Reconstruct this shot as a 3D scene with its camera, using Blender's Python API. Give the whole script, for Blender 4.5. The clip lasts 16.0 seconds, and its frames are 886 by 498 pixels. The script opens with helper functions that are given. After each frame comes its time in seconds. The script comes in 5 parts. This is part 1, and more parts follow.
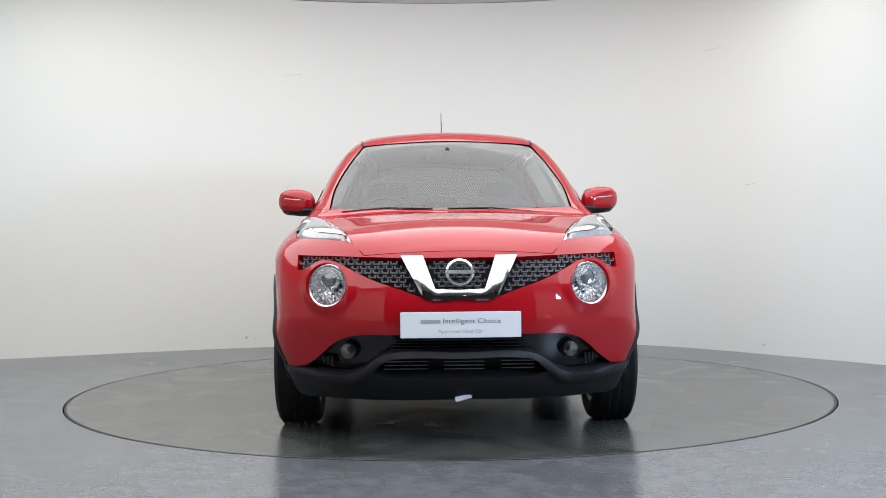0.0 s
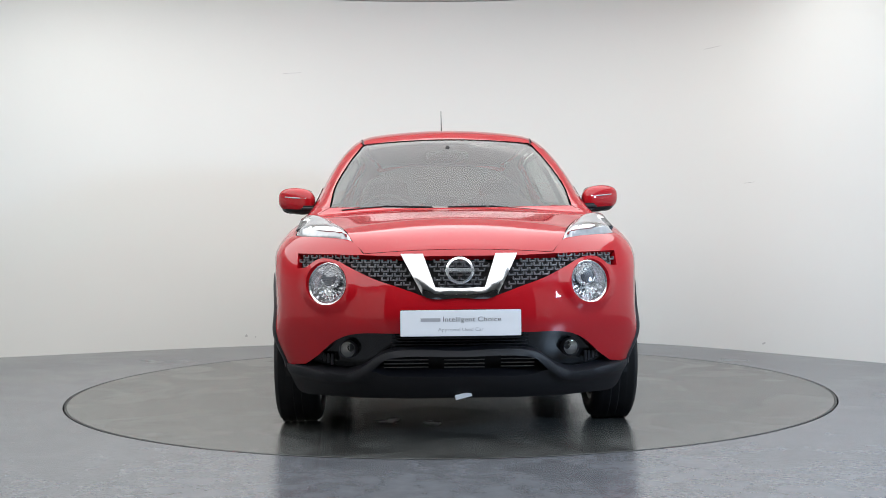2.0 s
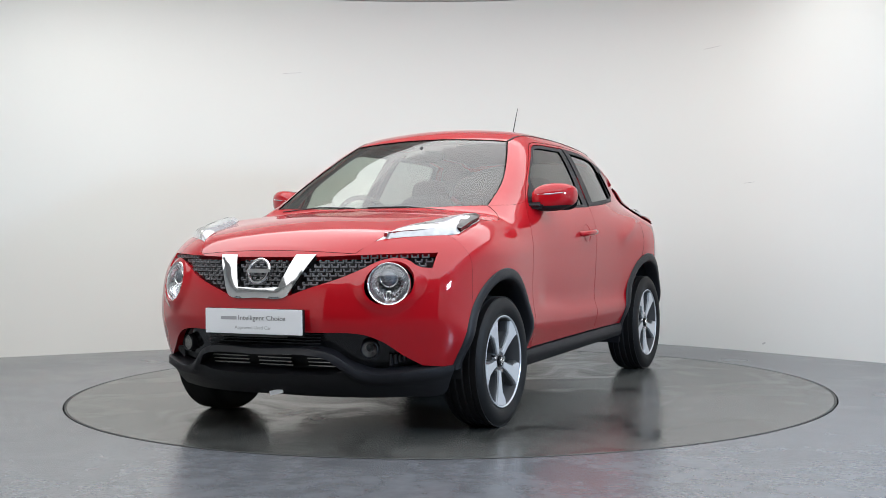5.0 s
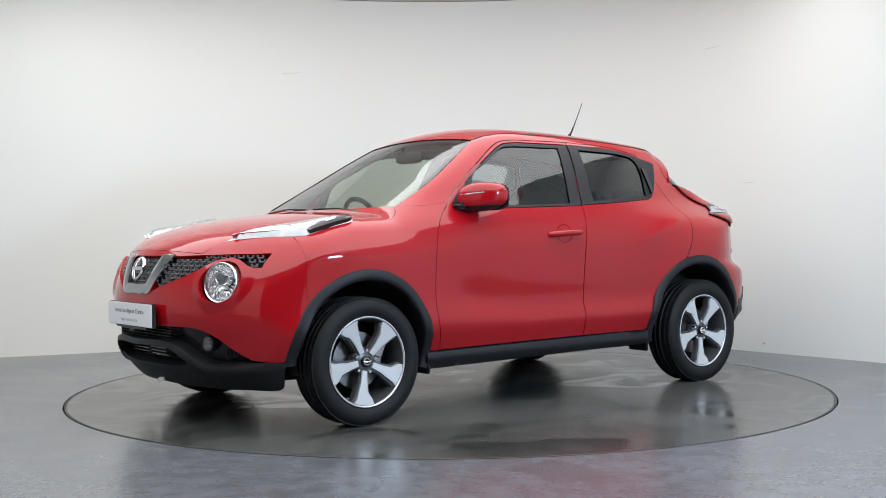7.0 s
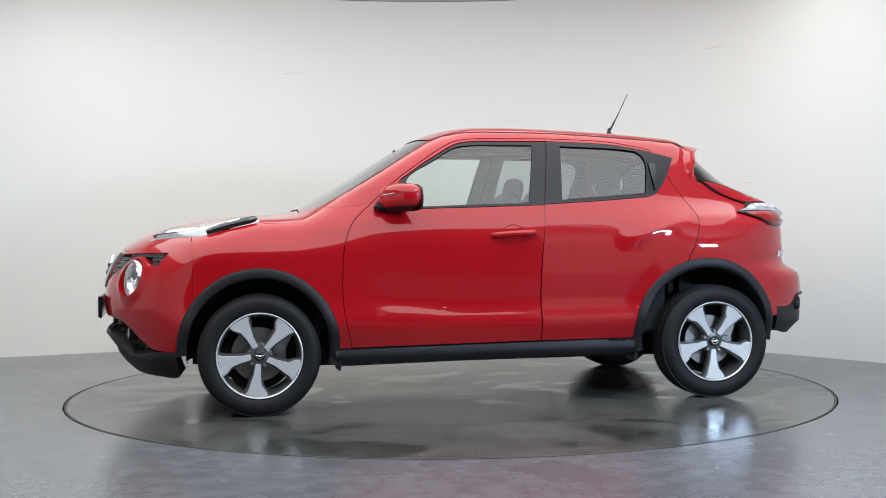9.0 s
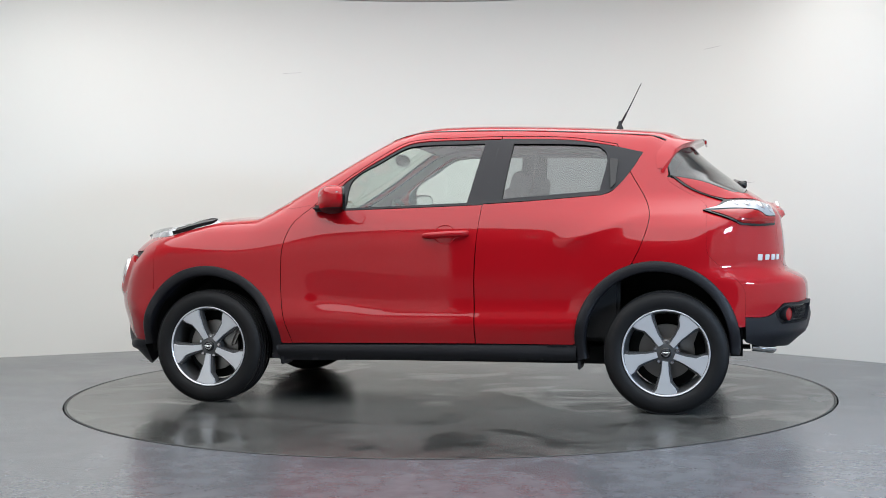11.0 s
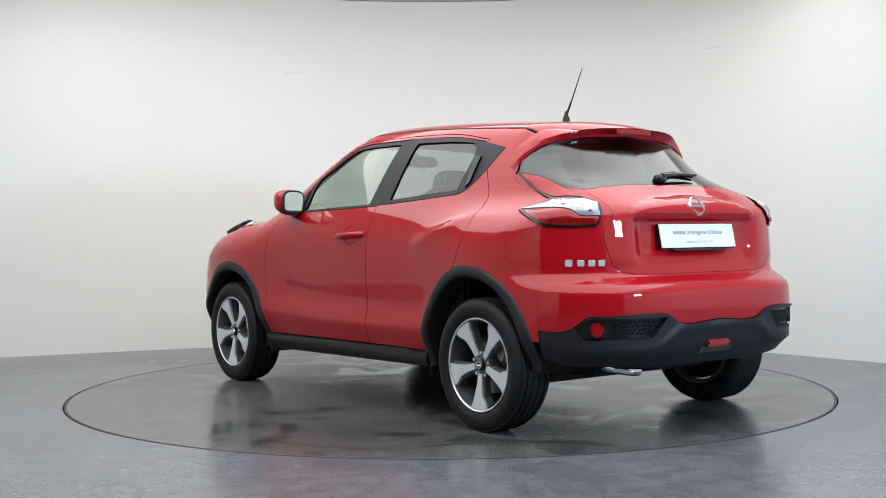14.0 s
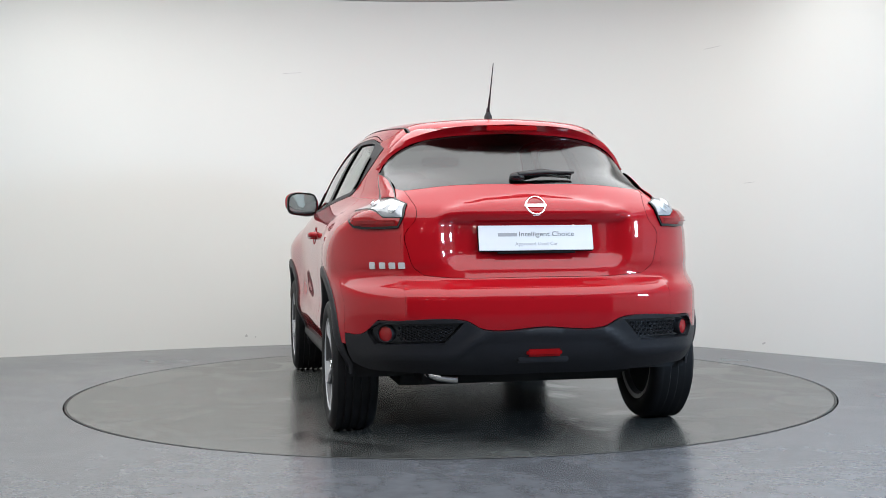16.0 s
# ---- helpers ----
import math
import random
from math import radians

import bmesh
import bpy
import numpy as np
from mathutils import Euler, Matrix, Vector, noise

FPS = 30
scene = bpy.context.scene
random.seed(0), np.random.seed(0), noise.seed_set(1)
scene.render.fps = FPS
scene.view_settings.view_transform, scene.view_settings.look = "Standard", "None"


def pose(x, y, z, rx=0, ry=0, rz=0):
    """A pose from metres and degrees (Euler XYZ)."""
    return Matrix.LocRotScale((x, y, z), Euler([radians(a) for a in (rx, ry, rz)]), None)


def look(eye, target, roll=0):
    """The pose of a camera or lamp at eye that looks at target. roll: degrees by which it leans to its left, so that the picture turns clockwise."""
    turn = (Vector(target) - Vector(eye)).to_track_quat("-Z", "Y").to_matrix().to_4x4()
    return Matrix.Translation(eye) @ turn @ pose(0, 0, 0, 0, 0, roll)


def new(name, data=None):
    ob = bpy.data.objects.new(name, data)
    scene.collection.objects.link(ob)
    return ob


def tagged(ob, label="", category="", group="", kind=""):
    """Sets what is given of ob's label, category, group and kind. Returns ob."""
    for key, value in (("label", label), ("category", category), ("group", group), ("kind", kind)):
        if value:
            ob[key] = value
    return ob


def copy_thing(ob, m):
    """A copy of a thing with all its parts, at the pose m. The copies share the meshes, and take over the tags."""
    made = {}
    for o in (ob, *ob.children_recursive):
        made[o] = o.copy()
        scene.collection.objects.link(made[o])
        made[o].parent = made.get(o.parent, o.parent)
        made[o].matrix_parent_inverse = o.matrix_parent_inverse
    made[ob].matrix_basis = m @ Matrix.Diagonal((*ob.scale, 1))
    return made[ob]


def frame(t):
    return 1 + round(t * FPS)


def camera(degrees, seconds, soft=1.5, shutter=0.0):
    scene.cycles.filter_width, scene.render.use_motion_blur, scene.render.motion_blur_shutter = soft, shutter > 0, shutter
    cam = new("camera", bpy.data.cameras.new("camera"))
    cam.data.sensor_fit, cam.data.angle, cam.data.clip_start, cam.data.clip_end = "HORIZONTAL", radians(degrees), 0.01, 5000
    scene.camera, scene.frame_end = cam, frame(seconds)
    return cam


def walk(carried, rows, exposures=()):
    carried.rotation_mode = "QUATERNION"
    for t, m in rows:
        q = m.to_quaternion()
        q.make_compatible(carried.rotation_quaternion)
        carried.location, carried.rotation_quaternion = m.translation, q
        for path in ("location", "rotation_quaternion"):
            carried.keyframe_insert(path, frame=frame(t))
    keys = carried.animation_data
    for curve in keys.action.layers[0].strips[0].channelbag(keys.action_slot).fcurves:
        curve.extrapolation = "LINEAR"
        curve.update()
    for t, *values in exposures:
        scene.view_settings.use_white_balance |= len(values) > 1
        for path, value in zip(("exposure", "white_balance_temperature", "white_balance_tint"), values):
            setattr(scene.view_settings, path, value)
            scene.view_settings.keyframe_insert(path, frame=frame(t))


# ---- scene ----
# ---- camera ----
EYE = (0.0, -7.036, 0.949)
cam = camera(41.93, 16.0, soft=0.85)


def aim(pitch):
    return pose(*EYE, 90 + pitch, 0.576, 0.257)


walk(cam, [(0.0, aim(-0.795)), (0.5, aim(-0.835)), (1.0, aim(-0.875)), (1.5, aim(-0.88)), (16.0, aim(-0.88))])

# ---- light ----
world = bpy.data.worlds.new("studio_world")
scene.world = world
world.use_nodes = True
world.node_tree.nodes["Background"].inputs[0].default_value = (0.8, 0.85, 1.0, 1)
world.node_tree.nodes["Background"].inputs[1].default_value = 0.02


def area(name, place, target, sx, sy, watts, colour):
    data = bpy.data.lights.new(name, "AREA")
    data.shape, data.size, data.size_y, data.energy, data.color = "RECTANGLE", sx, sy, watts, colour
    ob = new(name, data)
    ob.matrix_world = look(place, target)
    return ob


# wide unseen area lamp standing for the bright ceiling
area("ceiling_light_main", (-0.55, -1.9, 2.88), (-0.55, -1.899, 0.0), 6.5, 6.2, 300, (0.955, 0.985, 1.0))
# unseen strip lamp added to even out the back wall
area("wall_fill_light", (-0.8, 0.9, 2.86), (-0.6, 3.0, 1.9), 4.6, 0.35, 26, (1.0, 0.985, 0.95))
# unseen warm lamp, tints the wall's right side
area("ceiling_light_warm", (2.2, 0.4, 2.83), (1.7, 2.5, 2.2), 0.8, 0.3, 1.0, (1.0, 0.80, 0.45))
area("studio_softbox", (3.95, -4.25, 1.75), (0.0, 0.0, 0.9), 0.62, 0.44, 110, (0.52, 0.73, 1.0))
scene.view_settings.exposure = 0.0
# ---- the car's body as one smooth shape: limits from the side, the top, the front and the rear ----
def spline(pairs):
    xs = np.array([q[0] for q in pairs], float)
    ys = np.array([q[1] for q in pairs], float)
    d = np.diff(ys) / np.diff(xs)
    m = np.concatenate([[d[0]], (d[:-1] + d[1:]) / 2, [d[-1]]])

    def f(v):
        v = np.clip(np.asarray(v, float), xs[0], xs[-1])
        i = np.clip(np.searchsorted(xs, v) - 1, 0, len(xs) - 2)
        h = xs[i + 1] - xs[i]
        t = (v - xs[i]) / h
        return ((2 * t**3 - 3 * t**2 + 1) * ys[i] + (t**3 - 2 * t**2 + t) * h * m[i]
                + (3 * t**2 - 2 * t**3) * ys[i + 1] + (t**3 - t**2) * h * m[i + 1])
    return f


TOP = spline([(-2.3, 1.30), (-1.9, 1.40), (-1.5, 1.468), (-1.39, 1.486), (-0.95, 1.531), (-0.53, 1.556), (-0.13, 1.567), (0.08, 1.558),
              (0.25, 1.515), (0.40, 1.44), (0.69, 1.265), (0.94, 1.120), (1.03, 1.073), (1.32, 1.048), (1.63, 1.009), (1.81, 0.960),
              (1.93, 0.908), (2.0, 0.874), (2.3, 0.5)])
SIDE = spline([(0.1, 0.74), (0.25, 0.79), (0.35, 0.815), (0.45, 0.842), (0.6, 0.832), (0.8, 0.835), (0.9, 0.836), (1.0, 0.818),
               (1.07, 0.79), (1.12, 0.765), (1.3, 0.678), (1.45, 0.59), (1.6, 0.49)])
FRONT = spline([(0.1, 1.72), (0.18, 1.88), (0.25, 1.965), (0.33, 2.02), (0.45, 2.06), (0.55, 2.085), (0.62, 2.083), (0.70, 2.068),
                (0.775, 2.04), (0.85, 2.01), (0.95, 1.95), (1.2, 1.88)])
REAR = spline([(0.1, -1.62), (0.2, -1.74), (0.29, -1.84), (0.40, -1.955), (0.54, -1.993), (0.63, -1.997), (0.685, -1.982), (0.712, -1.94), (0.735, -1.896),
               (0.82, -1.885), (0.96, -1.872), (1.04, -1.85), (1.10, -1.77), (1.17, -1.68), (1.27, -1.55), (1.37, -1.435), (1.42, -1.39), (1.5, -1.30), (1.6, -1.15)])


def step(a, b, v):
    t = np.clip((v - a) / (b - a), 0, 1)
    return t * t * (3 - 2 * t)


def smax(a, b, k):
    h = np.maximum(k - np.abs(a - b), 0) / k
    return np.maximum(a, b) + h * h * h * k / 6


def side_limit(x, z):
    up = step(0.95, 1.15, z)
    s = SIDE(z)
    s = s - up * (0.11 * np.maximum(0, x - 0.15) ** 2 + 0.10 * np.maximum(0, -x - 0.3) ** 2)
    s = s - (1 - up) * (0.10 * np.maximum(0, x - 1.35) ** 2 + 0.16 * np.maximum(0, -x - 1.4) ** 2)
    gf = step(0.30, 0.50, z) * (1 - step(0.82, 0.99, z))
    gr = step(0.30, 0.50, z) * (1 - step(0.80, 1.12, z))
    s = s + 0.052 * np.exp(-((x - 1.27) / 0.44) ** 2) * gf + 0.056 * np.exp(-((x + 1.28) / 0.42) ** 2) * gr
    # the haunch's crease, rising over the rear door to the wing
    line = 0.90 + 0.13 * step(-0.72, -1.25, x)
    s = s + 0.020 * np.exp(-np.sqrt((z - line) ** 2 + 0.00004) / 0.034) * step(-0.66, -0.84, x) * step(-1.62, -1.30, x)
    return s


def hull(x, y, z):
    """Negative inside the body."""
    a = np.abs(y)
    side = a - side_limit(x, z)
    crown = 0.10 - 0.035 * step(0.95, 1.15, x) + 0.085 * step(1.2, 1.6, x) + 0.06 * step(0.9, 0.3, x)
    top = (z - TOP(x) + crown * a * a) * 0.85
    front = (x - FRONT(z) + (0.53 + 0.10 * step(0.75, 0.92, z)) * a**2.4) * 0.8
    recess = 0.040 * step(0.46 - 0.25 * (1.0 - z) ** 2, 0.35, a) * step(0.765, 0.85, z) * step(1.01, 0.995, z)
    high = step(1.10, 1.26, z)
    rear = (REAR(z) + recess + 0.8 * a**5 * (1 - high) + 1.15 * a**3 * high - x) * 0.8
    g = smax(smax(side, top, 0.13), front, 0.10)
    return smax(g, rear, 0.07)


def solve(way, u, v):
    """The surface over the points (u, v) of a plane: way y from (x, z), z from (x, y), f and r from (y, z); d looks at the rear corner aslant."""
    u, v = np.asarray(u, float), np.asarray(v, float)
    lo, hi = {"y": (0.0, 1.1), "z": (0.5, 1.75), "f": (0.9, 2.3), "r": (-0.9, -2.3), "d": (0.5, 2.2)}[way]
    lo, hi = np.full(u.shape, lo), np.full(u.shape, hi)

    def full(w):
        return {"y": (u, w, v), "z": (u, v, w), "f": (w, u, v), "r": (w, u, v), "d": ((u - w) * 0.70711, (u + w) * 0.70711, v)}[way]
    for _ in range(34):
        mid = (lo + hi) / 2
        inside = hull(*full(mid)) < 0
        lo, hi = np.where(inside, mid, lo), np.where(inside, hi, mid)
    return np.stack(full((lo + hi) / 2), -1)


def normals(p):
    e = 0.004
    x, y, z = p[:, 0], p[:, 1], p[:, 2]
    g = np.stack([hull(x + e, y, z) - hull(x - e, y, z), hull(x, y + e, z) - hull(x, y - e, z), hull(x, y, z + e) - hull(x, y, z - e)], -1)
    return g / np.maximum(np.linalg.norm(g, axis=1), 1e-9)[:, None]
# ---- materials ----
def material(name, colour, rough=0.5, metal=0.0, coat=0.0, spec=0.5, vary=0.0, scale=8.0, bump=0.0, bump_scale=200.0, rough_vary=0.0):
    m = bpy.data.materials.new(name)
    m.use_nodes = True
    nt = m.node_tree
    b = nt.nodes["Principled BSDF"]
    b.inputs["Base Color"].default_value = (*colour, 1)
    b.inputs["Roughness"].default_value = rough
    b.inputs["Metallic"].default_value = metal
    b.inputs["Coat Weight"].default_value = coat
    b.inputs["Coat Roughness"].default_value = 0.03
    b.inputs["Specular IOR Level"].default_value = spec
    tc = nt.nodes.new("ShaderNodeTexCoord")
    if vary or rough_vary:
        n = nt.nodes.new("ShaderNodeTexNoise")
        n.inputs["Scale"].default_value, n.inputs["Detail"].default_value = scale, 6
        nt.links.new(tc.outputs["Object"], n.inputs["Vector"])
    if vary:
        mix = nt.nodes.new("ShaderNodeMix")
        mix.data_type = "RGBA"
        mix.inputs[6].default_value = (*[c * (1 - vary) for c in colour], 1)
        mix.inputs[7].default_value = (*[min(1, c * (1 + vary)) for c in colour], 1)
        nt.links.new(n.outputs[0], mix.inputs[0])
        nt.links.new(mix.outputs[2], b.inputs["Base Color"])
    if rough_vary:
        mr = nt.nodes.new("ShaderNodeMapRange")
        mr.inputs[3].default_value, mr.inputs[4].default_value = max(0, rough - rough_vary), rough + rough_vary
        nt.links.new(n.outputs[0], mr.inputs[0])
        nt.links.new(mr.outputs[0], b.inputs["Roughness"])
    if bump:
        n2 = nt.nodes.new("ShaderNodeTexNoise")
        n2.inputs["Scale"].default_value, n2.inputs["Detail"].default_value = bump_scale, 3
        nt.links.new(tc.outputs["Object"], n2.inputs["Vector"])
        bp = nt.nodes.new("ShaderNodeBump")
        bp.inputs["Strength"].default_value, bp.inputs["Distance"].default_value = bump, 0.002
        nt.links.new(n2.outputs[0], bp.inputs["Height"])
        nt.links.new(bp.outputs[0], b.inputs["Normal"])
    return m


def glass_material(name, tint, gloss=0.015):
    """Thin clear sheet: tinted see-through, with a mirror share by Fresnel."""
    m = bpy.data.materials.new(name)
    m.use_nodes = True
    nt = m.node_tree
    nt.nodes.clear()
    out = nt.nodes.new("ShaderNodeOutputMaterial")
    mix = nt.nodes.new("ShaderNodeMixShader")
    tr = nt.nodes.new("ShaderNodeBsdfTransparent")
    gl = nt.nodes.new("ShaderNodeBsdfGlossy")
    lw = nt.nodes.new("ShaderNodeLayerWeight")
    lw.inputs[0].default_value = 0.5
    pw = nt.nodes.new("ShaderNodeMath")
    pw.operation = "POWER"
    pw.inputs[1].default_value = 5.0
    fr = nt.nodes.new("ShaderNodeMapRange")
    fr.inputs[3].default_value, fr.inputs[4].default_value = 0.085, 1.0
    nt.links.new(lw.outputs["Facing"], pw.inputs[0])
    nt.links.new(pw.outputs[0], fr.inputs[0])
    tr.inputs[0].default_value = (*tint, 1)
    gl.inputs[0].default_value = (1, 1, 1, 1)
    gl.inputs["Roughness"].default_value = gloss
    nt.links.new(fr.outputs[0], mix.inputs[0])
    nt.links.new(tr.outputs[0], mix.inputs[1])
    nt.links.new(gl.outputs[0], mix.inputs[2])
    nt.links.new(mix.outputs[0], out.inputs[0])
    return m


def floor_material(name, colour, patches, grain, smears):
    """Grey resin coat: cloudy, scuffed, with a fine pressed grain and uneven gloss."""
    m = material(name, colour, rough=0.28)
    nt = m.node_tree
    b = nt.nodes["Principled BSDF"]
    tc = nt.nodes.new("ShaderNodeTexCoord")
    big = nt.nodes.new("ShaderNodeTexNoise")
    big.inputs["Scale"].default_value, big.inputs["Detail"].default_value, big.inputs["Roughness"].default_value = 1.1, 4, 0.5
    fine = nt.nodes.new("ShaderNodeTexNoise")
    fine.inputs["Scale"].default_value, fine.inputs["Detail"].default_value = 9, 8
    for n in (big, fine):
        nt.links.new(tc.outputs["Object"], n.inputs["Vector"])
    ramp = nt.nodes.new("ShaderNodeMapRange")
    ramp.inputs[1].default_value, ramp.inputs[2].default_value = 0.35, 0.68
    ramp.inputs[3].default_value, ramp.inputs[4].default_value = 1 - patches, 1 + patches * 0.6
    nt.links.new(big.outputs[0], ramp.inputs[0])
    r2 = nt.nodes.new("ShaderNodeMapRange")
    r2.inputs[1].default_value, r2.inputs[2].default_value = 0.3, 0.7
    r2.inputs[3].default_value, r2.inputs[4].default_value = 0.82, 1.16
    nt.links.new(fine.outputs[0], r2.inputs[0])
    mul = nt.nodes.new("ShaderNodeMath")
    mul.operation = "MULTIPLY"
    nt.links.new(ramp.outputs[0], mul.inputs[0])
    nt.links.new(r2.outputs[0], mul.inputs[1])
    # dried smears, darker and glossier than the rest
    wet = nt.nodes.new("ShaderNodeTexNoise")
    wet.inputs["Scale"].default_value, wet.inputs["Detail"].default_value, wet.inputs["Distortion"].default_value = 1.7, 9, 1.2
    nt.links.new(tc.outputs["Object"], wet.inputs["Vector"])
    r3 = nt.nodes.new("ShaderNodeMapRange")
    r3.inputs[1].default_value, r3.inputs[2].default_value = 0.52, 0.62
    r3.inputs[3].default_value, r3.inputs[4].default_value = 1.0, 1.0 - smears
    nt.links.new(wet.outputs[0], r3.inputs[0])
    mul2 = nt.nodes.new("ShaderNodeMath")
    mul2.operation = "MULTIPLY"
    nt.links.new(mul.outputs[0], mul2.inputs[0])
    nt.links.new(r3.outputs[0], mul2.inputs[1])
    mul = mul2
    sc = nt.nodes.new("ShaderNodeVectorMath")
    sc.operation = "SCALE"
    sc.inputs[0].default_value = colour
    nt.links.new(mul.outputs[0], sc.inputs[3])
    nt.links.new(sc.outputs[0], b.inputs["Base Color"])
    rr = nt.nodes.new("ShaderNodeMapRange")
    rr.inputs[3].default_value, rr.inputs[4].default_value = 0.14, 0.34
    nt.links.new(big.outputs[0], rr.inputs[0])
    gloss = nt.nodes.new("ShaderNodeMath")
    gloss.operation = "MULTIPLY"
    nt.links.new(rr.outputs[0], gloss.inputs[0])
    nt.links.new(r3.outputs[0], gloss.inputs[1])
    nt.links.new(gloss.outputs[0], b.inputs["Roughness"])
    brick = nt.nodes.new("ShaderNodeTexVoronoi")
    brick.inputs["Scale"].default_value = 45
    nt.links.new(tc.outputs["Object"], brick.inputs["Vector"])
    bp = nt.nodes.new("ShaderNodeBump")
    bp.inputs["Strength"].default_value, bp.inputs["Distance"].default_value = grain, 0.003
    nt.links.new(brick.outputs[0], bp.inputs["Height"])
    nt.links.new(bp.outputs[0], b.inputs["Normal"])
    return m


RED = material("red_paint", (0.375, 0.0035, 0.009), rough=0.5, coat=1.0, spec=0.05, bump=0.003, bump_scale=900)
BLACK = material("black_textured_plastic", (0.009, 0.009, 0.012), rough=0.5, spec=0.4, vary=0.2, scale=14, bump=0.25, bump_scale=700)
GLOSS_BLACK = material("gloss_black_plastic", (0.01, 0.01, 0.011), rough=0.15, vary=0.1)
RUBBER = material("tyre_rubber", (0.008, 0.008, 0.009), rough=0.6, spec=0.3, vary=0.25, scale=20, bump=0.2, bump_scale=300)
DARK = material("dark_underbody", (0.012, 0.012, 0.013), rough=0.8, vary=0.3)
ALLOY = material("machined_alloy", (0.70, 0.71, 0.74), rough=0.26, metal=0.4, rough_vary=0.02, scale=8)
ALLOY_GREY = material("grey_painted_alloy", (0.095, 0.096, 0.10), rough=0.32, metal=0.3, vary=0.1)
# chrome darkened in colour, for parts that would mirror the ceiling too brightly
CHROME_SHADED = material("shaded_chrome", (0.50, 0.50, 0.51), rough=0.10, metal=1.0, rough_vary=0.03)
CHROME = material("chrome", (0.86, 0.86, 0.87), rough=0.06, metal=1.0, rough_vary=0.03)
STEEL = material("brake_steel", (0.32, 0.31, 0.30), rough=0.4, metal=1.0, vary=0.2)
CLOTH = material("dark_seat_cloth", (0.045, 0.045, 0.048), rough=0.95, vary=0.25, scale=30, bump=0.4, bump_scale=500)
TRIM = material("grey_cabin_trim", (0.17, 0.17, 0.165), rough=0.8, vary=0.08)
HEADLINER = material("grey_headliner", (0.24, 0.24, 0.23), rough=0.95, vary=0.05)
PLATE = material("white_plate", (0.80, 0.81, 0.84), rough=0.35, vary=0.02)
INK = material("grey_print", (0.12, 0.12, 0.13), rough=0.6)
INK_PALE = material("pale_grey_print", (0.38, 0.38, 0.40), rough=0.6)
LENS_RED = material("red_lens", (0.30, 0.004, 0.006), rough=0.2, coat=0.6, spec=0.2, vary=0.2, scale=40)
LENS_CLEAR = material("pale_lens", (0.42, 0.43, 0.45), rough=0.12, metal=0.25, coat=1.0, vary=0.35, scale=28, bump=0.5, bump_scale=45)
SILVER = material("silver_lettering", (0.80, 0.80, 0.82), rough=0.22, metal=0.4)
REFLECTOR = material("lamp_reflector", (0.84, 0.84, 0.86), rough=0.12, metal=0.9, bump=1.0, bump_scale=70)
MIRROR = material("mirror_glass", (0.85, 0.87, 0.88), rough=0.02, metal=1.0)
GLASS = glass_material("window_glass", (0.74, 0.80, 0.76))
GLASS_SCREEN = glass_material("windscreen_glass", (0.58, 0.65, 0.58))
GLASS_DARK = glass_material("privacy_glass", (0.42, 0.45, 0.45))
GLASS_REAR = glass_material("dark_rear_glass", (0.075, 0.08, 0.082), 0.12)
GLASS_LAMP = glass_material("lamp_glass", (0.94, 0.95, 0.96))
WALL = material("white_wall_paint", (0.80, 0.797, 0.758), rough=0.6, vary=0.012, scale=0.8, bump=0.05, bump_scale=60)
CEIL = material("white_ceiling_paint", (0.78, 0.77, 0.74), rough=0.8, vary=0.01, scale=1.2)
ROOM = material("dark_hall_paint", (0.06, 0.06, 0.065), rough=0.8, vary=0.05, scale=1.0)
SCUFF = material("dirty_scuff", (0.55, 0.54, 0.52), rough=0.8)
FLOOR = floor_material("grey_floor_coat", (0.128, 0.134, 0.148), 0.05, 0.13, 0.12)
DISC = floor_material("worn_turntable_coat", (0.094, 0.096, 0.092), 0.35, 0.08, 0.42)
GROOVE = material("groove_shadow", (0.01, 0.01, 0.01), rough=0.9)
# added edge strip: the gap's shade is carried on in its colour
GAP_SHADE = material("gap_shade_strip", (0.045, 0.046, 0.046), rough=0.5, metal=0.3, vary=0.2)
# ---- helpers for meshes ----
def mesh_of(name, bm, mat, smooth=0.0):
    me = bpy.data.meshes.new(name)
    bm.to_mesh(me)
    bm.free()
    me.materials.append(mat)
    if smooth:
        for poly in me.polygons:
            poly.use_smooth = True
        me.set_sharp_from_angle(angle=radians(smooth))
    return me


def part(name, bm, mat, parent=None, label="", smooth=35.0):
    ob = new(name, mesh_of(name, bm, mat, smooth))
    if parent is not None:
        ob.parent = parent
    return tagged(ob, label)


def extrude_outline(pts, depth, bevel=0.0):
    """A slab over an outline in x and y, from z 0 to depth."""
    bm = bmesh.new()
    f = bm.faces.new([bm.verts.new((x, y, 0)) for x, y in pts])
    r = bmesh.ops.extrude_face_region(bm, geom=[f])
    bmesh.ops.translate(bm, verts=[v for v in r["geom"] if isinstance(v, bmesh.types.BMVert)], vec=(0, 0, depth))
    bmesh.ops.recalc_face_normals(bm, faces=bm.faces)
    if bevel:
        bmesh.ops.bevel(bm, geom=list(bm.edges), offset=bevel, segments=2, affect="EDGES", clamp_overlap=True)
    return bm


def box(size, at=(0, 0, 0), bevel=0.0, segments=2, m=None):
    bm = bmesh.new()
    bmesh.ops.create_cube(bm, size=1)
    bmesh.ops.scale(bm, vec=size, verts=bm.verts)
    if bevel:
        bmesh.ops.bevel(bm, geom=list(bm.edges), offset=bevel, segments=segments, affect="EDGES", clamp_overlap=True)
    if m is not None:
        bmesh.ops.transform(bm, matrix=m, verts=bm.verts)
    bmesh.ops.translate(bm, vec=at, verts=bm.verts)
    return bm


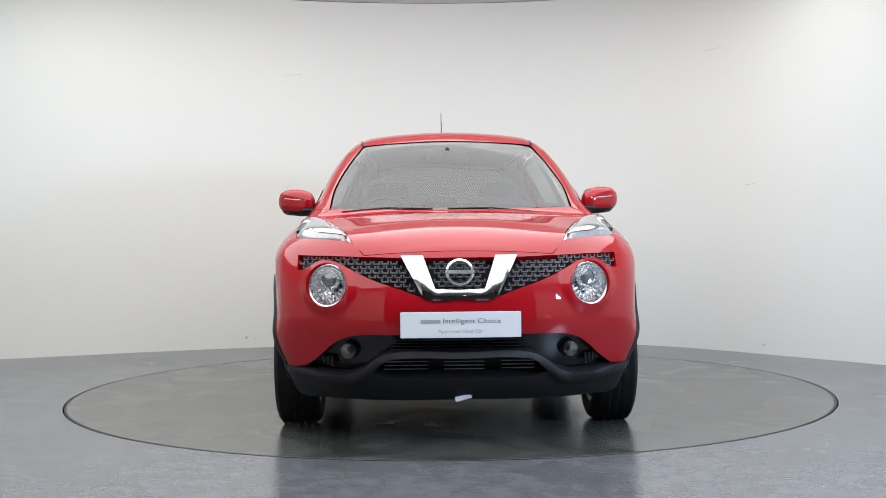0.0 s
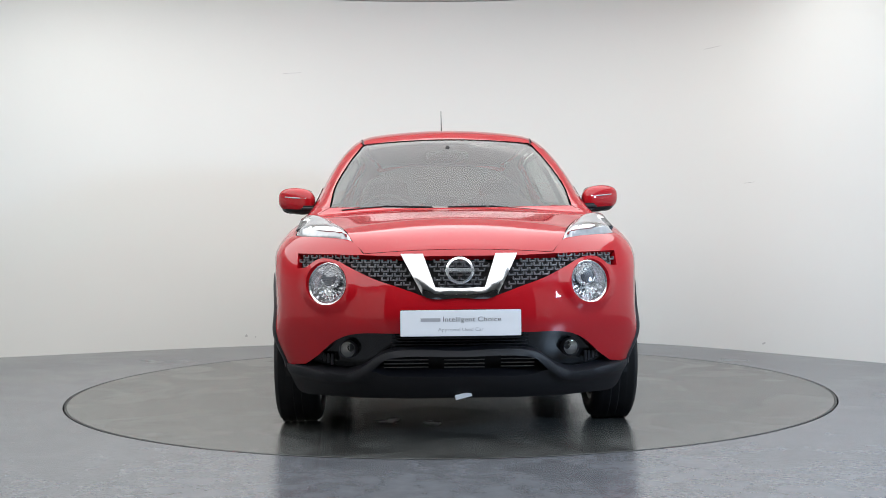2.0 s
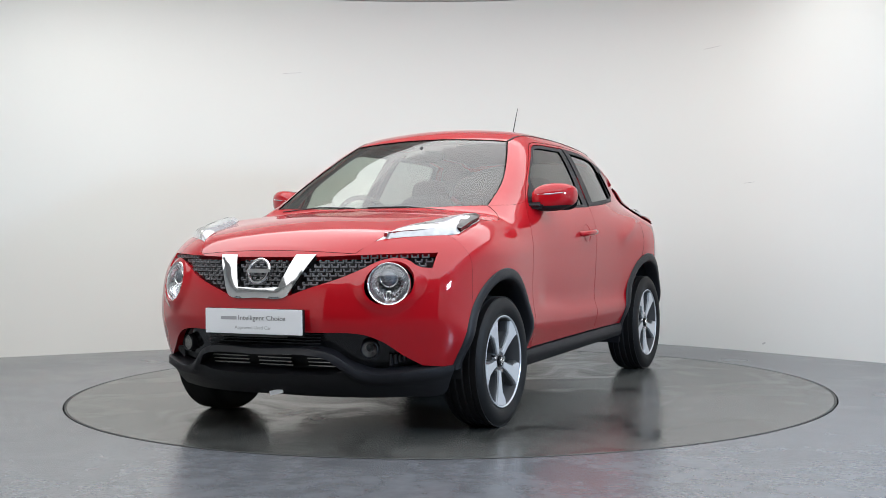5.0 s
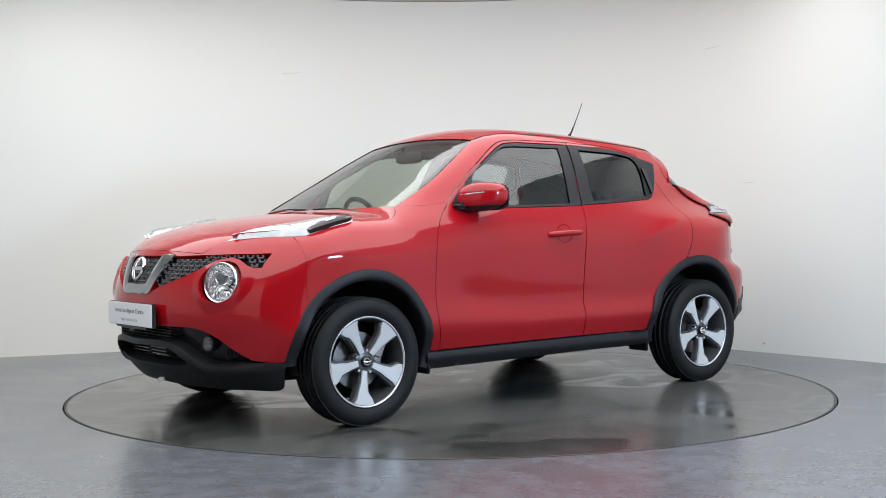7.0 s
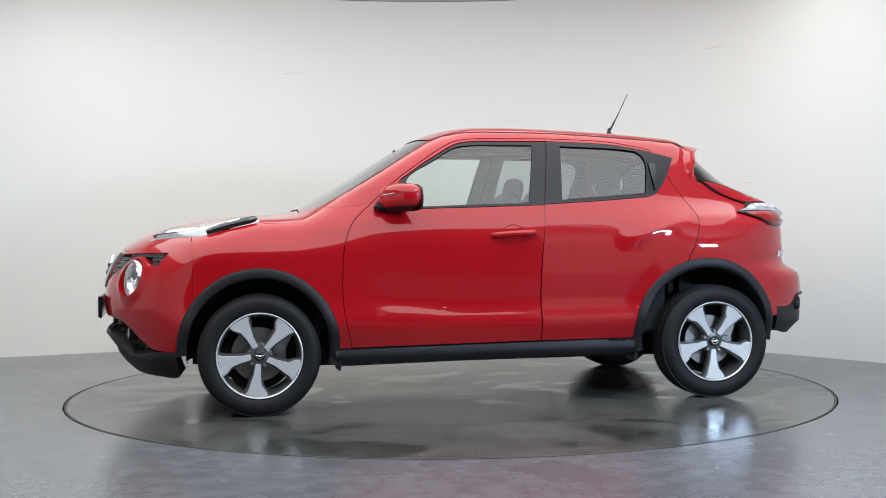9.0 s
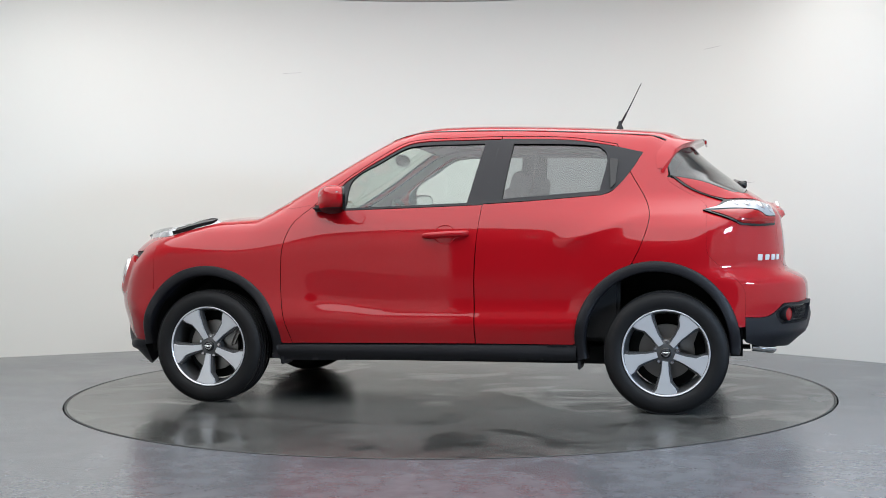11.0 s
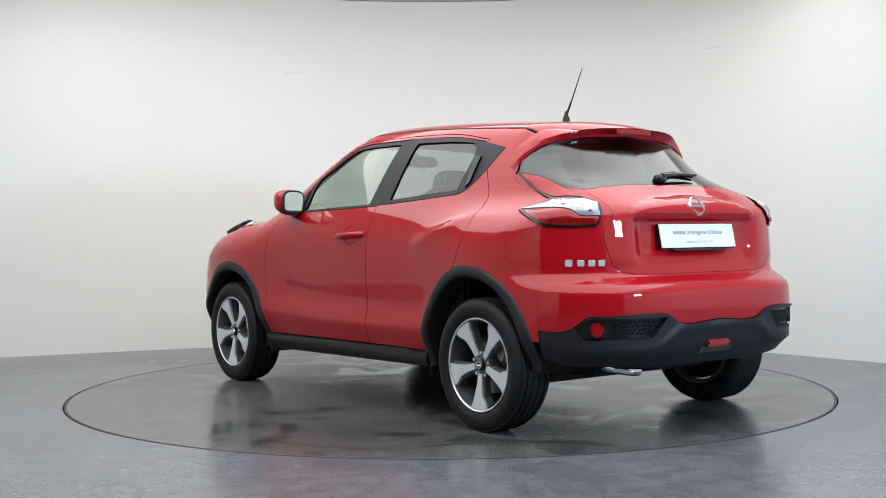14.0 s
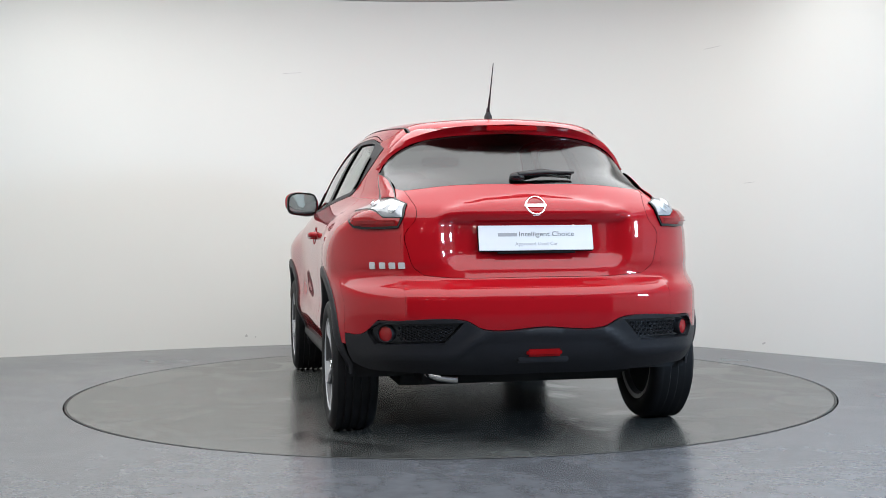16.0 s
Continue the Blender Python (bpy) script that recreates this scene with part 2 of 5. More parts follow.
def turned(profile, steps=64, axis="Y"):
    """A shape turned round an axis from (radius, along) pairs."""
    bm = bmesh.new()
    rings = []
    for r, a in profile:
        ring = []
        for i in range(steps):
            t = 2 * math.pi * i / steps
            c, s = r * math.cos(t), r * math.sin(t)
            ring.append(bm.verts.new({"Y": (c, a, s), "Z": (c, s, a), "X": (a, c, s)}[axis]))
        rings.append(ring)
    for r0, r1 in zip(rings, rings[1:]):
        for i in range(steps):
            bm.faces.new((r0[i], r0[(i + 1) % steps], r1[(i + 1) % steps], r1[i]))
    bmesh.ops.remove_doubles(bm, verts=bm.verts, dist=1e-5)
    bmesh.ops.recalc_face_normals(bm, faces=bm.faces)
    return bm


def tube(points, radius, steps=8, taper=None):
    """A round rod along points."""
    bm = bmesh.new()
    pts = [Vector(q) for q in points]
    rings = []
    for i, q in enumerate(pts):
        d = (pts[min(i + 1, len(pts) - 1)] - pts[max(i - 1, 0)]).normalized()
        a = d.orthogonal().normalized() if i == 0 else (rings_a - d * rings_a.dot(d)).normalized()
        rings_a = a
        b = d.cross(a)
        r = radius if taper is None else radius + (taper - radius) * i / (len(pts) - 1)
        rings.append([bm.verts.new(q + r * (a * math.cos(2 * math.pi * k / steps) + b * math.sin(2 * math.pi * k / steps))) for k in range(steps)])
    for r0, r1 in zip(rings, rings[1:]):
        for k in range(steps):
            bm.faces.new((r0[k], r0[(k + 1) % steps], r1[(k + 1) % steps], r1[k]))
    bm.faces.new(rings[0])
    bm.faces.new(rings[-1])
    bmesh.ops.recalc_face_normals(bm, faces=bm.faces)
    return bm


# ---- the studio ----
RING = 2.235
GAP = 0.008


def disc_mesh(r0, r1, z, steps=180, depth=0.03):
    if r0 == 0:
        return turned([(0, z), (r1 - 0.002, z), (r1, z - 0.002), (r1, z - depth), (0, z - depth)], steps, "Z")
    return turned([(r0, z - depth), (r0, z - 0.002), (r0 + 0.002, z), (r1, z), (r1, z - depth), (r0, z - depth)], steps, "Z")


floor = part("floor", disc_mesh(RING + GAP, 16.0, 0.0), FLOOR)
tagged(floor, "grey resin-coated studio floor with a dull sheen", "floor", kind="structure")
pit = part("floor_pit", box((4.7, 4.7, 0.02), (0, 0, -0.05)), GROOVE)
tagged(pit, "dark gap below the turntable edge", "floor", kind="structure")

# plan of the curved white wall: a straight run, a round corner and another straight run
plan = [(-2.5, -5.7), (-4.3, -5.3), (-5.6, -4.2), (-6.2, -2.6), (-6.2, -0.6), (-5.9, 0.5), (-5.2, 1.22), (-3.5, 1.94), (-2.3, 2.45), (-1.5, 2.71), (-0.6, 2.93), (0.3, 2.98), (1.0, 2.86),
        (1.6, 2.58), (2.05, 2.2), (2.45, 1.72), (3.0, 1.04), (3.8, -0.05), (4.4, -1.0), (4.75, -2.2), (4.6, -3.5), (4.0, -4.8), (3.2, -5.5)]
sx, sy = spline([(i, q[0]) for i, q in enumerate(plan)]), spline([(i, q[1]) for i, q in enumerate(plan)])
us = np.linspace(0, len(plan) - 1, 230)
run = np.stack([sx(us), sy(us)], 1)
WALL_TOP = 2.93


def wall_strip(profile):
    """Sweeps (outward, height) pairs along the wall's plan."""
    bm = bmesh.new()
    d = np.gradient(run, axis=0)
    out = np.stack([-d[:, 1], d[:, 0]], 1) / np.linalg.norm(d, axis=1)[:, None]
    cols = [[bm.verts.new((*(q + o * w), h)) for w, h in profile] for q, o in zip(run, out)]
    n = len(profile)
    for c0, c1 in zip(cols, cols[1:]):
        for k in range(n):
            bm.faces.new((c0[k], c1[k], c1[(k + 1) % n], c0[(k + 1) % n]))
    bm.faces.new(cols[0])
    bm.faces.new(cols[-1])
    bmesh.ops.recalc_face_normals(bm, faces=bm.faces)
    return bm


wall = part("wall_curved", wall_strip([(0, 0.0), (0, WALL_TOP), (0.12, WALL_TOP), (0.12, 0.0)]), WALL, smooth=40)
tagged(wall, "smooth white curved studio backdrop wall", "wall", kind="structure")

# small bare bulbs in cans on the ceiling near the opening, behind the camera
BULB = bpy.data.materials.new("lit_bulb")
BULB.use_nodes = True
BULB.node_tree.nodes["Principled BSDF"].inputs["Emission Color"].default_value = (1.0, 0.95, 0.85, 1)
BULB.node_tree.nodes["Principled BSDF"].inputs["Emission Strength"].default_value = 60
spot = new("ceiling_spot", mesh_of("ceiling_spot", turned([(0.0, 0.0), (0.07, 0.0), (0.07, -0.12), (0.06, -0.12), (0.055, -0.02), (0.0, -0.02)], 24, "Z"), CEIL, 40))
tagged(spot, "white ceiling can with a lit bulb", "spotlight", group="ceiling spots")
part("bulb", turned([(0.0, -0.02), (0.04, -0.05), (0.045, -0.09), (0.03, -0.115), (0.0, -0.12)], 20, "Z"), BULB, spot, "lit bulb", 60)
spot.location = (-2.6, -7.6, WALL_TOP + 0.003)
for x, y in ((-2.0, -8.1), (-3.1, -8.4), (-1.2, -8.7), (0.6, -8.6), (1.5, -8.2), (2.2, -7.5), (2.7, -8.4), (3.4, -7.8), (4.3, -8.3), (5.2, -7.7)):
    copy_thing(spot, pose(x, y, WALL_TOP + 0.003))

# scuffs along the foot of the wall and faint filler lines higher up
for k, (u, z, w, h) in enumerate(((0.338, 0.085, 0.02, 0.012), (0.343, 0.09, 0.012, 0.02), (0.345, 0.075, 0.008, 0.012), (0.70, 0.07, 0.012, 0.03), (0.655, 2.38, 0.16, 0.003), (0.37, 2.30, 0.15, 0.003), (0.69, 1.30, 0.10, 0.003))):
    i = int((u * 17 + 3) / (len(plan) - 1) * (len(run) - 1))
    d2 = run[i + 1] - run[i]
    a2 = math.atan2(d2[1], d2[0])
    inward = np.array([d2[1], -d2[0]]) / np.linalg.norm(d2)
    q2 = run[i] + inward * 0.001
    ob = part("scuff", box((w, 0.002, h), (0, 0, 0)), SCUFF, wall)
    ob.matrix_local = pose(q2[0], q2[1], z, 0, (-4 if w > 0.05 else 20 * k), math.degrees(a2))

ceiling = part("ceiling", box((18, 18, 0.1), (0, 0, 2.985)), CEIL)
tagged(ceiling, "plain white studio ceiling above the wall", "ceiling", kind="structure")
for name, size, at in (("wall_south", (18, 0.2, 3.03), (0, -9.1, 1.515)), ("wall_north", (18, 0.2, 3.03), (0, 9.1, 1.515)),
                       ("wall_east", (0.2, 18, 3.03), (9.1, 0, 1.515)), ("wall_west", (0.2, 18, 3.03), (-9.1, 0, 1.515))):
    tagged(part(name, box(size, at), ROOM), "plain grey wall of the hall round the studio", "wall", kind="structure")
# ---- panels laid on the body's shape ----
from mathutils import geometry


def path(*runs, gap=0.018):
    """A closed outline from runs of points; each run is smooth, and corners stand where runs meet."""
    out = []
    for run_pts in runs:
        q = np.array(run_pts, float)
        d = np.concatenate([[0], np.cumsum(np.maximum(np.linalg.norm(np.diff(q, axis=0), axis=1), 1e-6))])
        n = max(1, int(round(d[-1] / gap)))
        u = np.linspace(0, d[-1], n + 1)
        if len(q) > 2:
            s = np.stack([spline(list(zip(d, q[:, k])))(u) for k in (0, 1)], 1)
        else:
            s = np.stack([np.interp(u, d, q[:, k]) for k in (0, 1)], 1)
        out.extend(s[:-1])
    return np.array(out)


def both(half):
    """A whole outline from its half at y over 0, which starts and ends at y 0."""
    half = np.array(half)
    return np.concatenate([half, half[::-1] * [-1, 1]])


def clean(o):
    keep = np.linalg.norm(o - np.roll(o, 1, axis=0), axis=1) > 0.0025
    return o[keep]


def inset(o, g):
    """The outline drawn in by g."""
    area2 = np.sum(o[:, 0] * np.roll(o[:, 1], -1) - np.roll(o[:, 0], -1) * o[:, 1])
    d = np.roll(o, -1, axis=0) - np.roll(o, 1, axis=0)
    n = np.stack([-d[:, 1], d[:, 0]], 1) / np.maximum(np.linalg.norm(d, axis=1), 1e-9)[:, None]
    return o + n * g * (1 if area2 > 0 else -1)


def within(pts, o):
    x, y = pts[:, 0][:, None], pts[:, 1][:, None]
    x0, y0 = o[:, 0], o[:, 1]
    x1, y1 = np.roll(x0, -1), np.roll(y0, -1)
    cross = ((y0 > y) != (y1 > y)) & (x < (x1 - x0) * (y - y0) / np.where(y1 == y0, 1e-12, y1 - y0) + x0)
    return cross.sum(1) % 2 == 1


def clear_of(pts, o, r):
    a, b = o, np.roll(o, -1, axis=0)
    d = b - a
    t = np.clip(((pts[:, None] - a) * d).sum(-1) / np.maximum((d * d).sum(-1), 1e-12), 0, 1)
    return (np.linalg.norm(pts[:, None] - (a + t[..., None] * d), axis=-1) > r).all(1)


def panel(name, way, outline, mat, parent, holes=(), lift=0.0, res=0.03, gap=0.002, rim=0.012, flip=False, label="", bulge=0.0, shape=None):
    """A sheet on the body's shape over an outline, with a turned-in rim. bulge: how far its middle stands proud; shape: a height of its own."""
    loops = [clean(inset(clean(np.array(outline)), gap))] + [clean(inset(clean(np.array(h)), -gap)) for h in holes]
    lo, hi = loops[0].min(0), loops[0].max(0)
    gx, gy = np.meshgrid(np.arange(lo[0] + res / 2, hi[0], res), np.arange(lo[1] + res / 2, hi[1], res))
    grid = np.stack([gx.ravel(), gy.ravel()], 1)
    if len(grid):
        ok = within(grid, loops[0])
        for o in loops[1:]:
            ok &= ~within(grid, o)
        grid = grid[ok]
        for o in loops:
            if len(grid):
                grid = grid[clear_of(grid, o, res * 0.45)]
    co, edges = [], []
    for o in loops:
        k = len(co)
        co += [tuple(q) for q in o]
        edges += [(k + i, k + (i + 1) % len(o)) for i in range(len(o))]
    rims = len(co)
    co += [tuple(q) for q in grid]
    v2, _, tris, origin, _, _ = geometry.delaunay_2d_cdt([Vector(q) for q in co], edges, [], 0, 1e-6)
    flat = np.array([tuple(q) for q in v2])
    mid = np.array([flat[list(t)].mean(0) for t in tris])
    ok = within(mid, loops[0])
    for o in loops[1:]:
        ok &= ~within(mid, o)
    tris = [t for t, k in zip(tris, ok) if k]
    p = solve(way, flat[:, 0], flat[:, 1])
    n = normals(p)
    h = np.full(len(p), lift)
    if bulge:
        a, b = loops[0], np.roll(loops[0], -1, axis=0)
        d = b - a
        t = np.clip(((flat[:, None] - a) * d).sum(-1) / np.maximum((d * d).sum(-1), 1e-12), 0, 1)
        far = np.linalg.norm(flat[:, None] - (a + t[..., None] * d), axis=-1).min(1)
        h = h + bulge * np.sqrt(1 - (1 - np.clip(far / max(far.max(), 1e-6), 0, 1)) ** 2)
    if shape is not None:
        h = h + shape(flat[:, 0], flat[:, 1])
    p = p + n * h[:, None]
    if flip:
        p, n = p * [1, -1, 1], n * [1, -1, 1]
    ends = {}
    for t in tris:
        for i in range(3):
            e = (t[i], t[(i + 1) % 3])
            ends[e] = ends.get(e, 0) + 1
    border = [e for e in ends if (e[1], e[0]) not in ends]
    verts, nn, faces = [tuple(q) for q in p], [tuple(q) for q in n], [tuple(t) for t in tris]
    # turn triangles outwards
    fixed = []
    for t in faces:
        a, b, c = p[t[0]], p[t[1]], p[t[2]]
        fixed.append(t if np.dot(np.cross(b - a, c - a), n[t[0]]) > 0 else t[::-1])
    faces = fixed
    for a, b in border:
        k = len(verts)
        out = np.cross(p[b] - p[a], n[a])
        out = out / max(np.linalg.norm(out), 1e-9)
        for i in (a, b):
            verts += [tuple(p[i]), tuple(p[i] - n[i] * rim)]
            nn += [tuple(out), tuple(out)]
        faces.append((k, k + 2, k + 3, k + 1))
    me = bpy.data.meshes.new(name)
    me.from_pydata(verts, [], faces)
    me.materials.append(mat)
    for poly in me.polygons:
        poly.use_smooth = True
    if not bulge and shape is None:
        me.normals_split_custom_set_from_vertices(nn)
    ob = new(name, me)
    ob.parent = parent
    return tagged(ob, label)


def ring_pts(cx, cz, r, a0, a1, n=24):
    a = np.radians(np.linspace(a0, a1, n))
    return np.stack([cx + r * np.cos(a), cz + r * np.sin(a)], 1)


def at_side(x, z):
    return solve("y", np.atleast_1d(x), np.atleast_1d(z))


def at_top(q):
    q = np.array(q, float)
    return solve("z", q[:, 0], q[:, 1])


def at_rear(q):
    q = np.array(q, float)
    return solve("r", q[:, 0], q[:, 1])


def sides(name, way, outline, mat, parent, **more):
    """The same panel on both flanks; outlines in y are mirrored for the top, front and rear."""
    if way == "y":
        return [panel(name, way, outline, mat, parent, **more), panel(name, way, outline, mat, parent, flip=True, **more)]
    k = {"z": [1, -1], "f": [-1, 1], "r": [-1, 1]}[way]
    h = more.pop("holes", ())
    sh = more.pop("shape", None)
    a = panel(name, way, outline, mat, parent, holes=h, shape=sh, **more)
    b = panel(name, way, np.array(outline) * k, mat, parent, holes=[np.array(q) * k for q in h], shape=sh, **more)
    return [a, b]
# ---- the turntable and the car's outer panels ----
turntable = part("turntable", disc_mesh(0, RING - 0.0125, 0.0), DISC)
# added ring, there to make the gap read as one dark line
part("edge_ring", disc_mesh(RING - 0.012, RING, 0.0), GAP_SHADE, turntable, "thin added strip, dark like the gap's shade")
tagged(turntable, "round grey turntable flush with the floor, worn and marked", "turntable")

car = new("car")
tagged(car, "glossy red compact crossover car with black cladding, on the turntable", "car")

ARCH_F, ARCH_R, ARCH = (1.265, 0.348), (-1.215, 0.366), 0.416
XB = 1.60     # where the flanks meet the front bumper

# shared lines: windscreen edge and roof edge in plan, glass and tail lamp edges seen from behind
screen_edge = [(0.935, 0.645), (0.71, 0.63), (0.48, 0.565), (0.285, 0.49)]
roof_edge = [(0.285, 0.49), (0.0, 0.515), (-0.4, 0.52), (-0.9, 0.505), (-1.28, 0.46)]
glass_edge = [(0.44, 1.385), (0.555, 1.33), (0.622, 1.225)]
door_front = [(0.78, 0.335), (0.825, 0.54), (0.83, 0.75), (0.815, 0.89), (0.77, 1.0), (0.66, 1.105)]
door_top = [(0.66, 1.105), (0.51, 1.235), (0.38, 1.325), (0.24, 1.415), (0.16, 1.452), (0.04, 1.468)]
door_mid = [(-0.375, 1.47), (-0.30, 1.095), (-0.262, 0.73), (-0.262, 0.345)]
rear_top = [(-0.375, 1.47), (-0.77, 1.452), (-1.0, 1.412)]
rear_edge = [(-1.0, 1.412), (-1.075, 1.26), (-1.185, 1.03), (-1.15, 0.88), (-1.1, 0.775)]


def xz(points3):
    return points3[:, [0, 2]]


def edge_3d(f, pts, n=14):
    q = np.array(pts, float)
    d = np.concatenate([[0], np.cumsum(np.linalg.norm(np.diff(q, axis=0), axis=1))])
    u = np.linspace(0, d[-1], n)
    return f(np.stack([spline(list(zip(d, q[:, k])))(u) for k in (0, 1)], 1))


screen_xz, roof_xz = xz(edge_3d(at_top, screen_edge)), xz(edge_3d(at_top, roof_edge))
glass_xz = xz(edge_3d(at_rear, glass_edge))

# the seam from the rear window's corner down to the bumper's lower edge
seam_z = np.linspace(1.225, 0.50, 30)
tip_x = float(glass_xz[-1][0])
seam_x = -1.47 - 0.19 * step(0.85, 0.62, seam_z) + (tip_x + 1.47) * step(1.06, 1.225, seam_z)
seam_3d = at_side(seam_x, seam_z)

# bonnet
nose_z = 0.868
nose_y = np.linspace(0, 0.425, 12)
nose = solve("f", nose_y, nose_z - 0.10 * nose_y**2)[:, [0, 1]]
lamp_in = [(nose[-1][0], nose[-1][1]), (1.83, 0.482), (1.70, 0.518), (1.50, 0.572), (1.36, 0.622), (1.24, 0.692)]
lamp_out = [(1.24, 0.692), (1.255, 0.742), (1.42, 0.758), (1.545, 0.764)]
lamp_fore = [(1.545, 0.764), (1.60, 0.732), (1.70, 0.636), (1.83, 0.482)]
bonnet_half = path([tuple(q) for q in nose], lamp_in, [(1.24, 0.692), (1.255, 0.742), (1.07, 0.765), (0.985, 0.715), (0.935, 0.645)],
                   [(0.935, 0.645), (0.985, 0.4), (1.02, 0.2), (1.03, 0.0)])
bonnet_half = np.concatenate([bonnet_half, [(1.03, 0.0)]])
panel("bonnet", "z", np.concatenate([bonnet_half, bonnet_half[::-1] * [1, -1]]), RED, car, gap=0.002)

# windscreen and roof
half = path([(1.03, 0.0), (1.02, 0.2), (0.985, 0.4), (0.935, 0.645)], screen_edge, [(0.285, 0.49), (0.305, 0.25), (0.312, 0.0)])
half = np.concatenate([half, [(0.312, 0.0)]])
panel("windscreen", "z", np.concatenate([half, half[::-1] * [1, -1]]), GLASS_SCREEN, car, gap=0.006, lift=-0.004, rim=0.004, label="clear raked windscreen")
half = path([(0.312, 0.0), (0.305, 0.25), (0.285, 0.49)], roof_edge, [(-1.28, 0.46), (-1.345, 0.25), (-1.375, 0.0)])
half = np.concatenate([half, [(-1.375, 0.0)]])
roof_outline = np.concatenate([half, half[::-1] * [1, -1]])
panel("roof", "z", roof_outline, RED, car, gap=0.003, res=0.04)
panel("headliner", "z", inset(roof_outline, 0.02), HEADLINER, car, lift=-0.035, res=0.06, label="grey cloth headliner")

# black strips along the roof's edges, and the seal round the windscreen
r0, r1 = np.array(roof_edge), np.array(roof_edge)
strip = np.concatenate([path([tuple(q + [0, -0.004]) for q in r0], [tuple(r1[-1] + [0, 0.006]), tuple(r1[-1] + [0, 0.0061])]),
                        path([tuple(q + [0, 0.004]) for q in r1[::-1]], [tuple(r0[0] + [0, -0.0059]), tuple(r0[0] + [0, -0.006])])])
sides("roof_moulding", "z", strip, BLACK, car, lift=0.0015, gap=0.0, res=0.05, rim=0.01)

# flank frame: windscreen pillar, rail over the doors, rear pillar and rear wing in one
flank = path([tuple(q) for q in screen_xz], [tuple(q) for q in roof_xz], [tuple(roof_xz[-1]), tuple(glass_xz[0])], [tuple(q) for q in glass_xz],
             [tuple(q) for q in xz(seam_3d)], [(-1.66, 0.5), (-1.66, 0.45)], [(-1.66, 0.45), (ARCH_R[0] - ARCH * 0.985, 0.45)],
             [tuple(q) for q in ring_pts(*ARCH_R, ARCH, 168.5, 74.3)],
             [(-1.1, 0.775), (-1.15, 0.88), (-1.185, 1.03), (-1.075, 1.26), (-1.0, 1.412)], rear_top[::-1], [(-0.375, 1.47), (0.04, 1.468)], door_top[::-1],
             [(0.66, 1.105), (0.80, 1.085), (0.935, tuple(screen_xz[0])[1])])
sides("side_frame", "y", flank, RED, car, res=0.03, gap=0.0006)
sides("pillar_trim", "y", inset(path([tuple(q) for q in screen_xz], [tuple(q) for q in roof_xz], [tuple(roof_xz[-1]), tuple(glass_xz[0])], [tuple(q) for q in glass_xz],
      [tuple(glass_xz[-1]), (-1.2, 1.1)], [(-1.2, 1.1), (-1.0, 1.40)], rear_top[::-1], [(-0.375, 1.46), (0.04, 1.458)], door_top[::-1],
      [(0.66, 1.105), (0.935, tuple(screen_xz[0])[1])]), 0.004), TRIM, car, lift=-0.03, res=0.05, label="grey pillar trim inside the cabin")

# front wings
bonnet_side = xz(edge_3d(at_top, [(1.255, 0.742), (1.07, 0.765), (0.985, 0.715), (0.935, 0.645)], 10))
lamp_top = at_top([(1.60, 0.732), (1.545, 0.764), (1.42, 0.758), (1.255, 0.742)])
ZB = float(lamp_top[0][2])
wing = path([(XB, ARCH_F[1] + math.sqrt(ARCH**2 - (XB - ARCH_F[0]) ** 2)), (XB, 0.75), (XB, ZB)],
            [(XB, ZB), tuple(xz(lamp_top)[1])], [tuple(xz(lamp_top)[1]), tuple(xz(lamp_top)[2]), tuple(xz(lamp_top)[3])],
            [tuple(q) for q in bonnet_side], [tuple(bonnet_side[-1]), (0.80, 1.085), (0.66, 1.105)], door_front[::-1],
            [(0.78, 0.335), (ARCH_F[0] - ARCH, 0.335)], [tuple(q) for q in ring_pts(*ARCH_F, ARCH, 181, 38)])
sides("front_wing", "y", wing, RED, car, gap=0.0004)

# doors: red skin, black window surround, glass
trim_f = [(0.03, 1.452), (0.15, 1.436), (0.29, 1.362), (0.43, 1.272), (0.515, 1.20), (0.52, 1.07)]
front_door = path(door_front, door_top, [(0.04, 1.468), (-0.375, 1.47)], [(-0.375, 1.47), (-0.37, 1.452)], [(-0.37, 1.452), (0.03, 1.452)], trim_f,
                  [(0.52, 1.07), (0.1, 1.079), (-0.30, 1.09)], [(-0.30, 1.09), (-0.262, 0.73), (-0.262, 0.345)], [(-0.262, 0.345), (0.78, 0.335)])
glass_f = path([(0.475, 1.083), (0.455, 1.235), (0.30, 1.338), (0.155, 1.418), (0.05, 1.43)], [(0.05, 1.43), (-0.282, 1.43)], [(-0.282, 1.43), (-0.212, 1.103)],
               [(-0.212, 1.103), (0.475, 1.083)])
surround_f = path([(-0.37, 1.452), (0.03, 1.452)], trim_f, [(0.52, 1.07), (-0.30, 1.09)], [(-0.30, 1.09), (-0.37, 1.452)])
rear_door = path(door_mid, [(-0.262, 0.345), (ARCH_R[0] + ARCH, 0.345)], [tuple(q) for q in ring_pts(*ARCH_R, ARCH, -2, 74.3)], rear_edge[::-1],
                 rear_top[::-1])
surround_r = path([(-0.37, 1.452), (-0.77, 1.434), (-0.99, 1.398)], [(-0.99, 1.398), (-1.14, 1.362)], [(-1.14, 1.362), (-1.075, 1.255), (-0.985, 1.155), (-0.93, 1.132)],
                  [(-0.93, 1.132), (-0.60, 1.108), (-0.30, 1.092)], [(-0.30, 1.092), (-0.37, 1.452)])
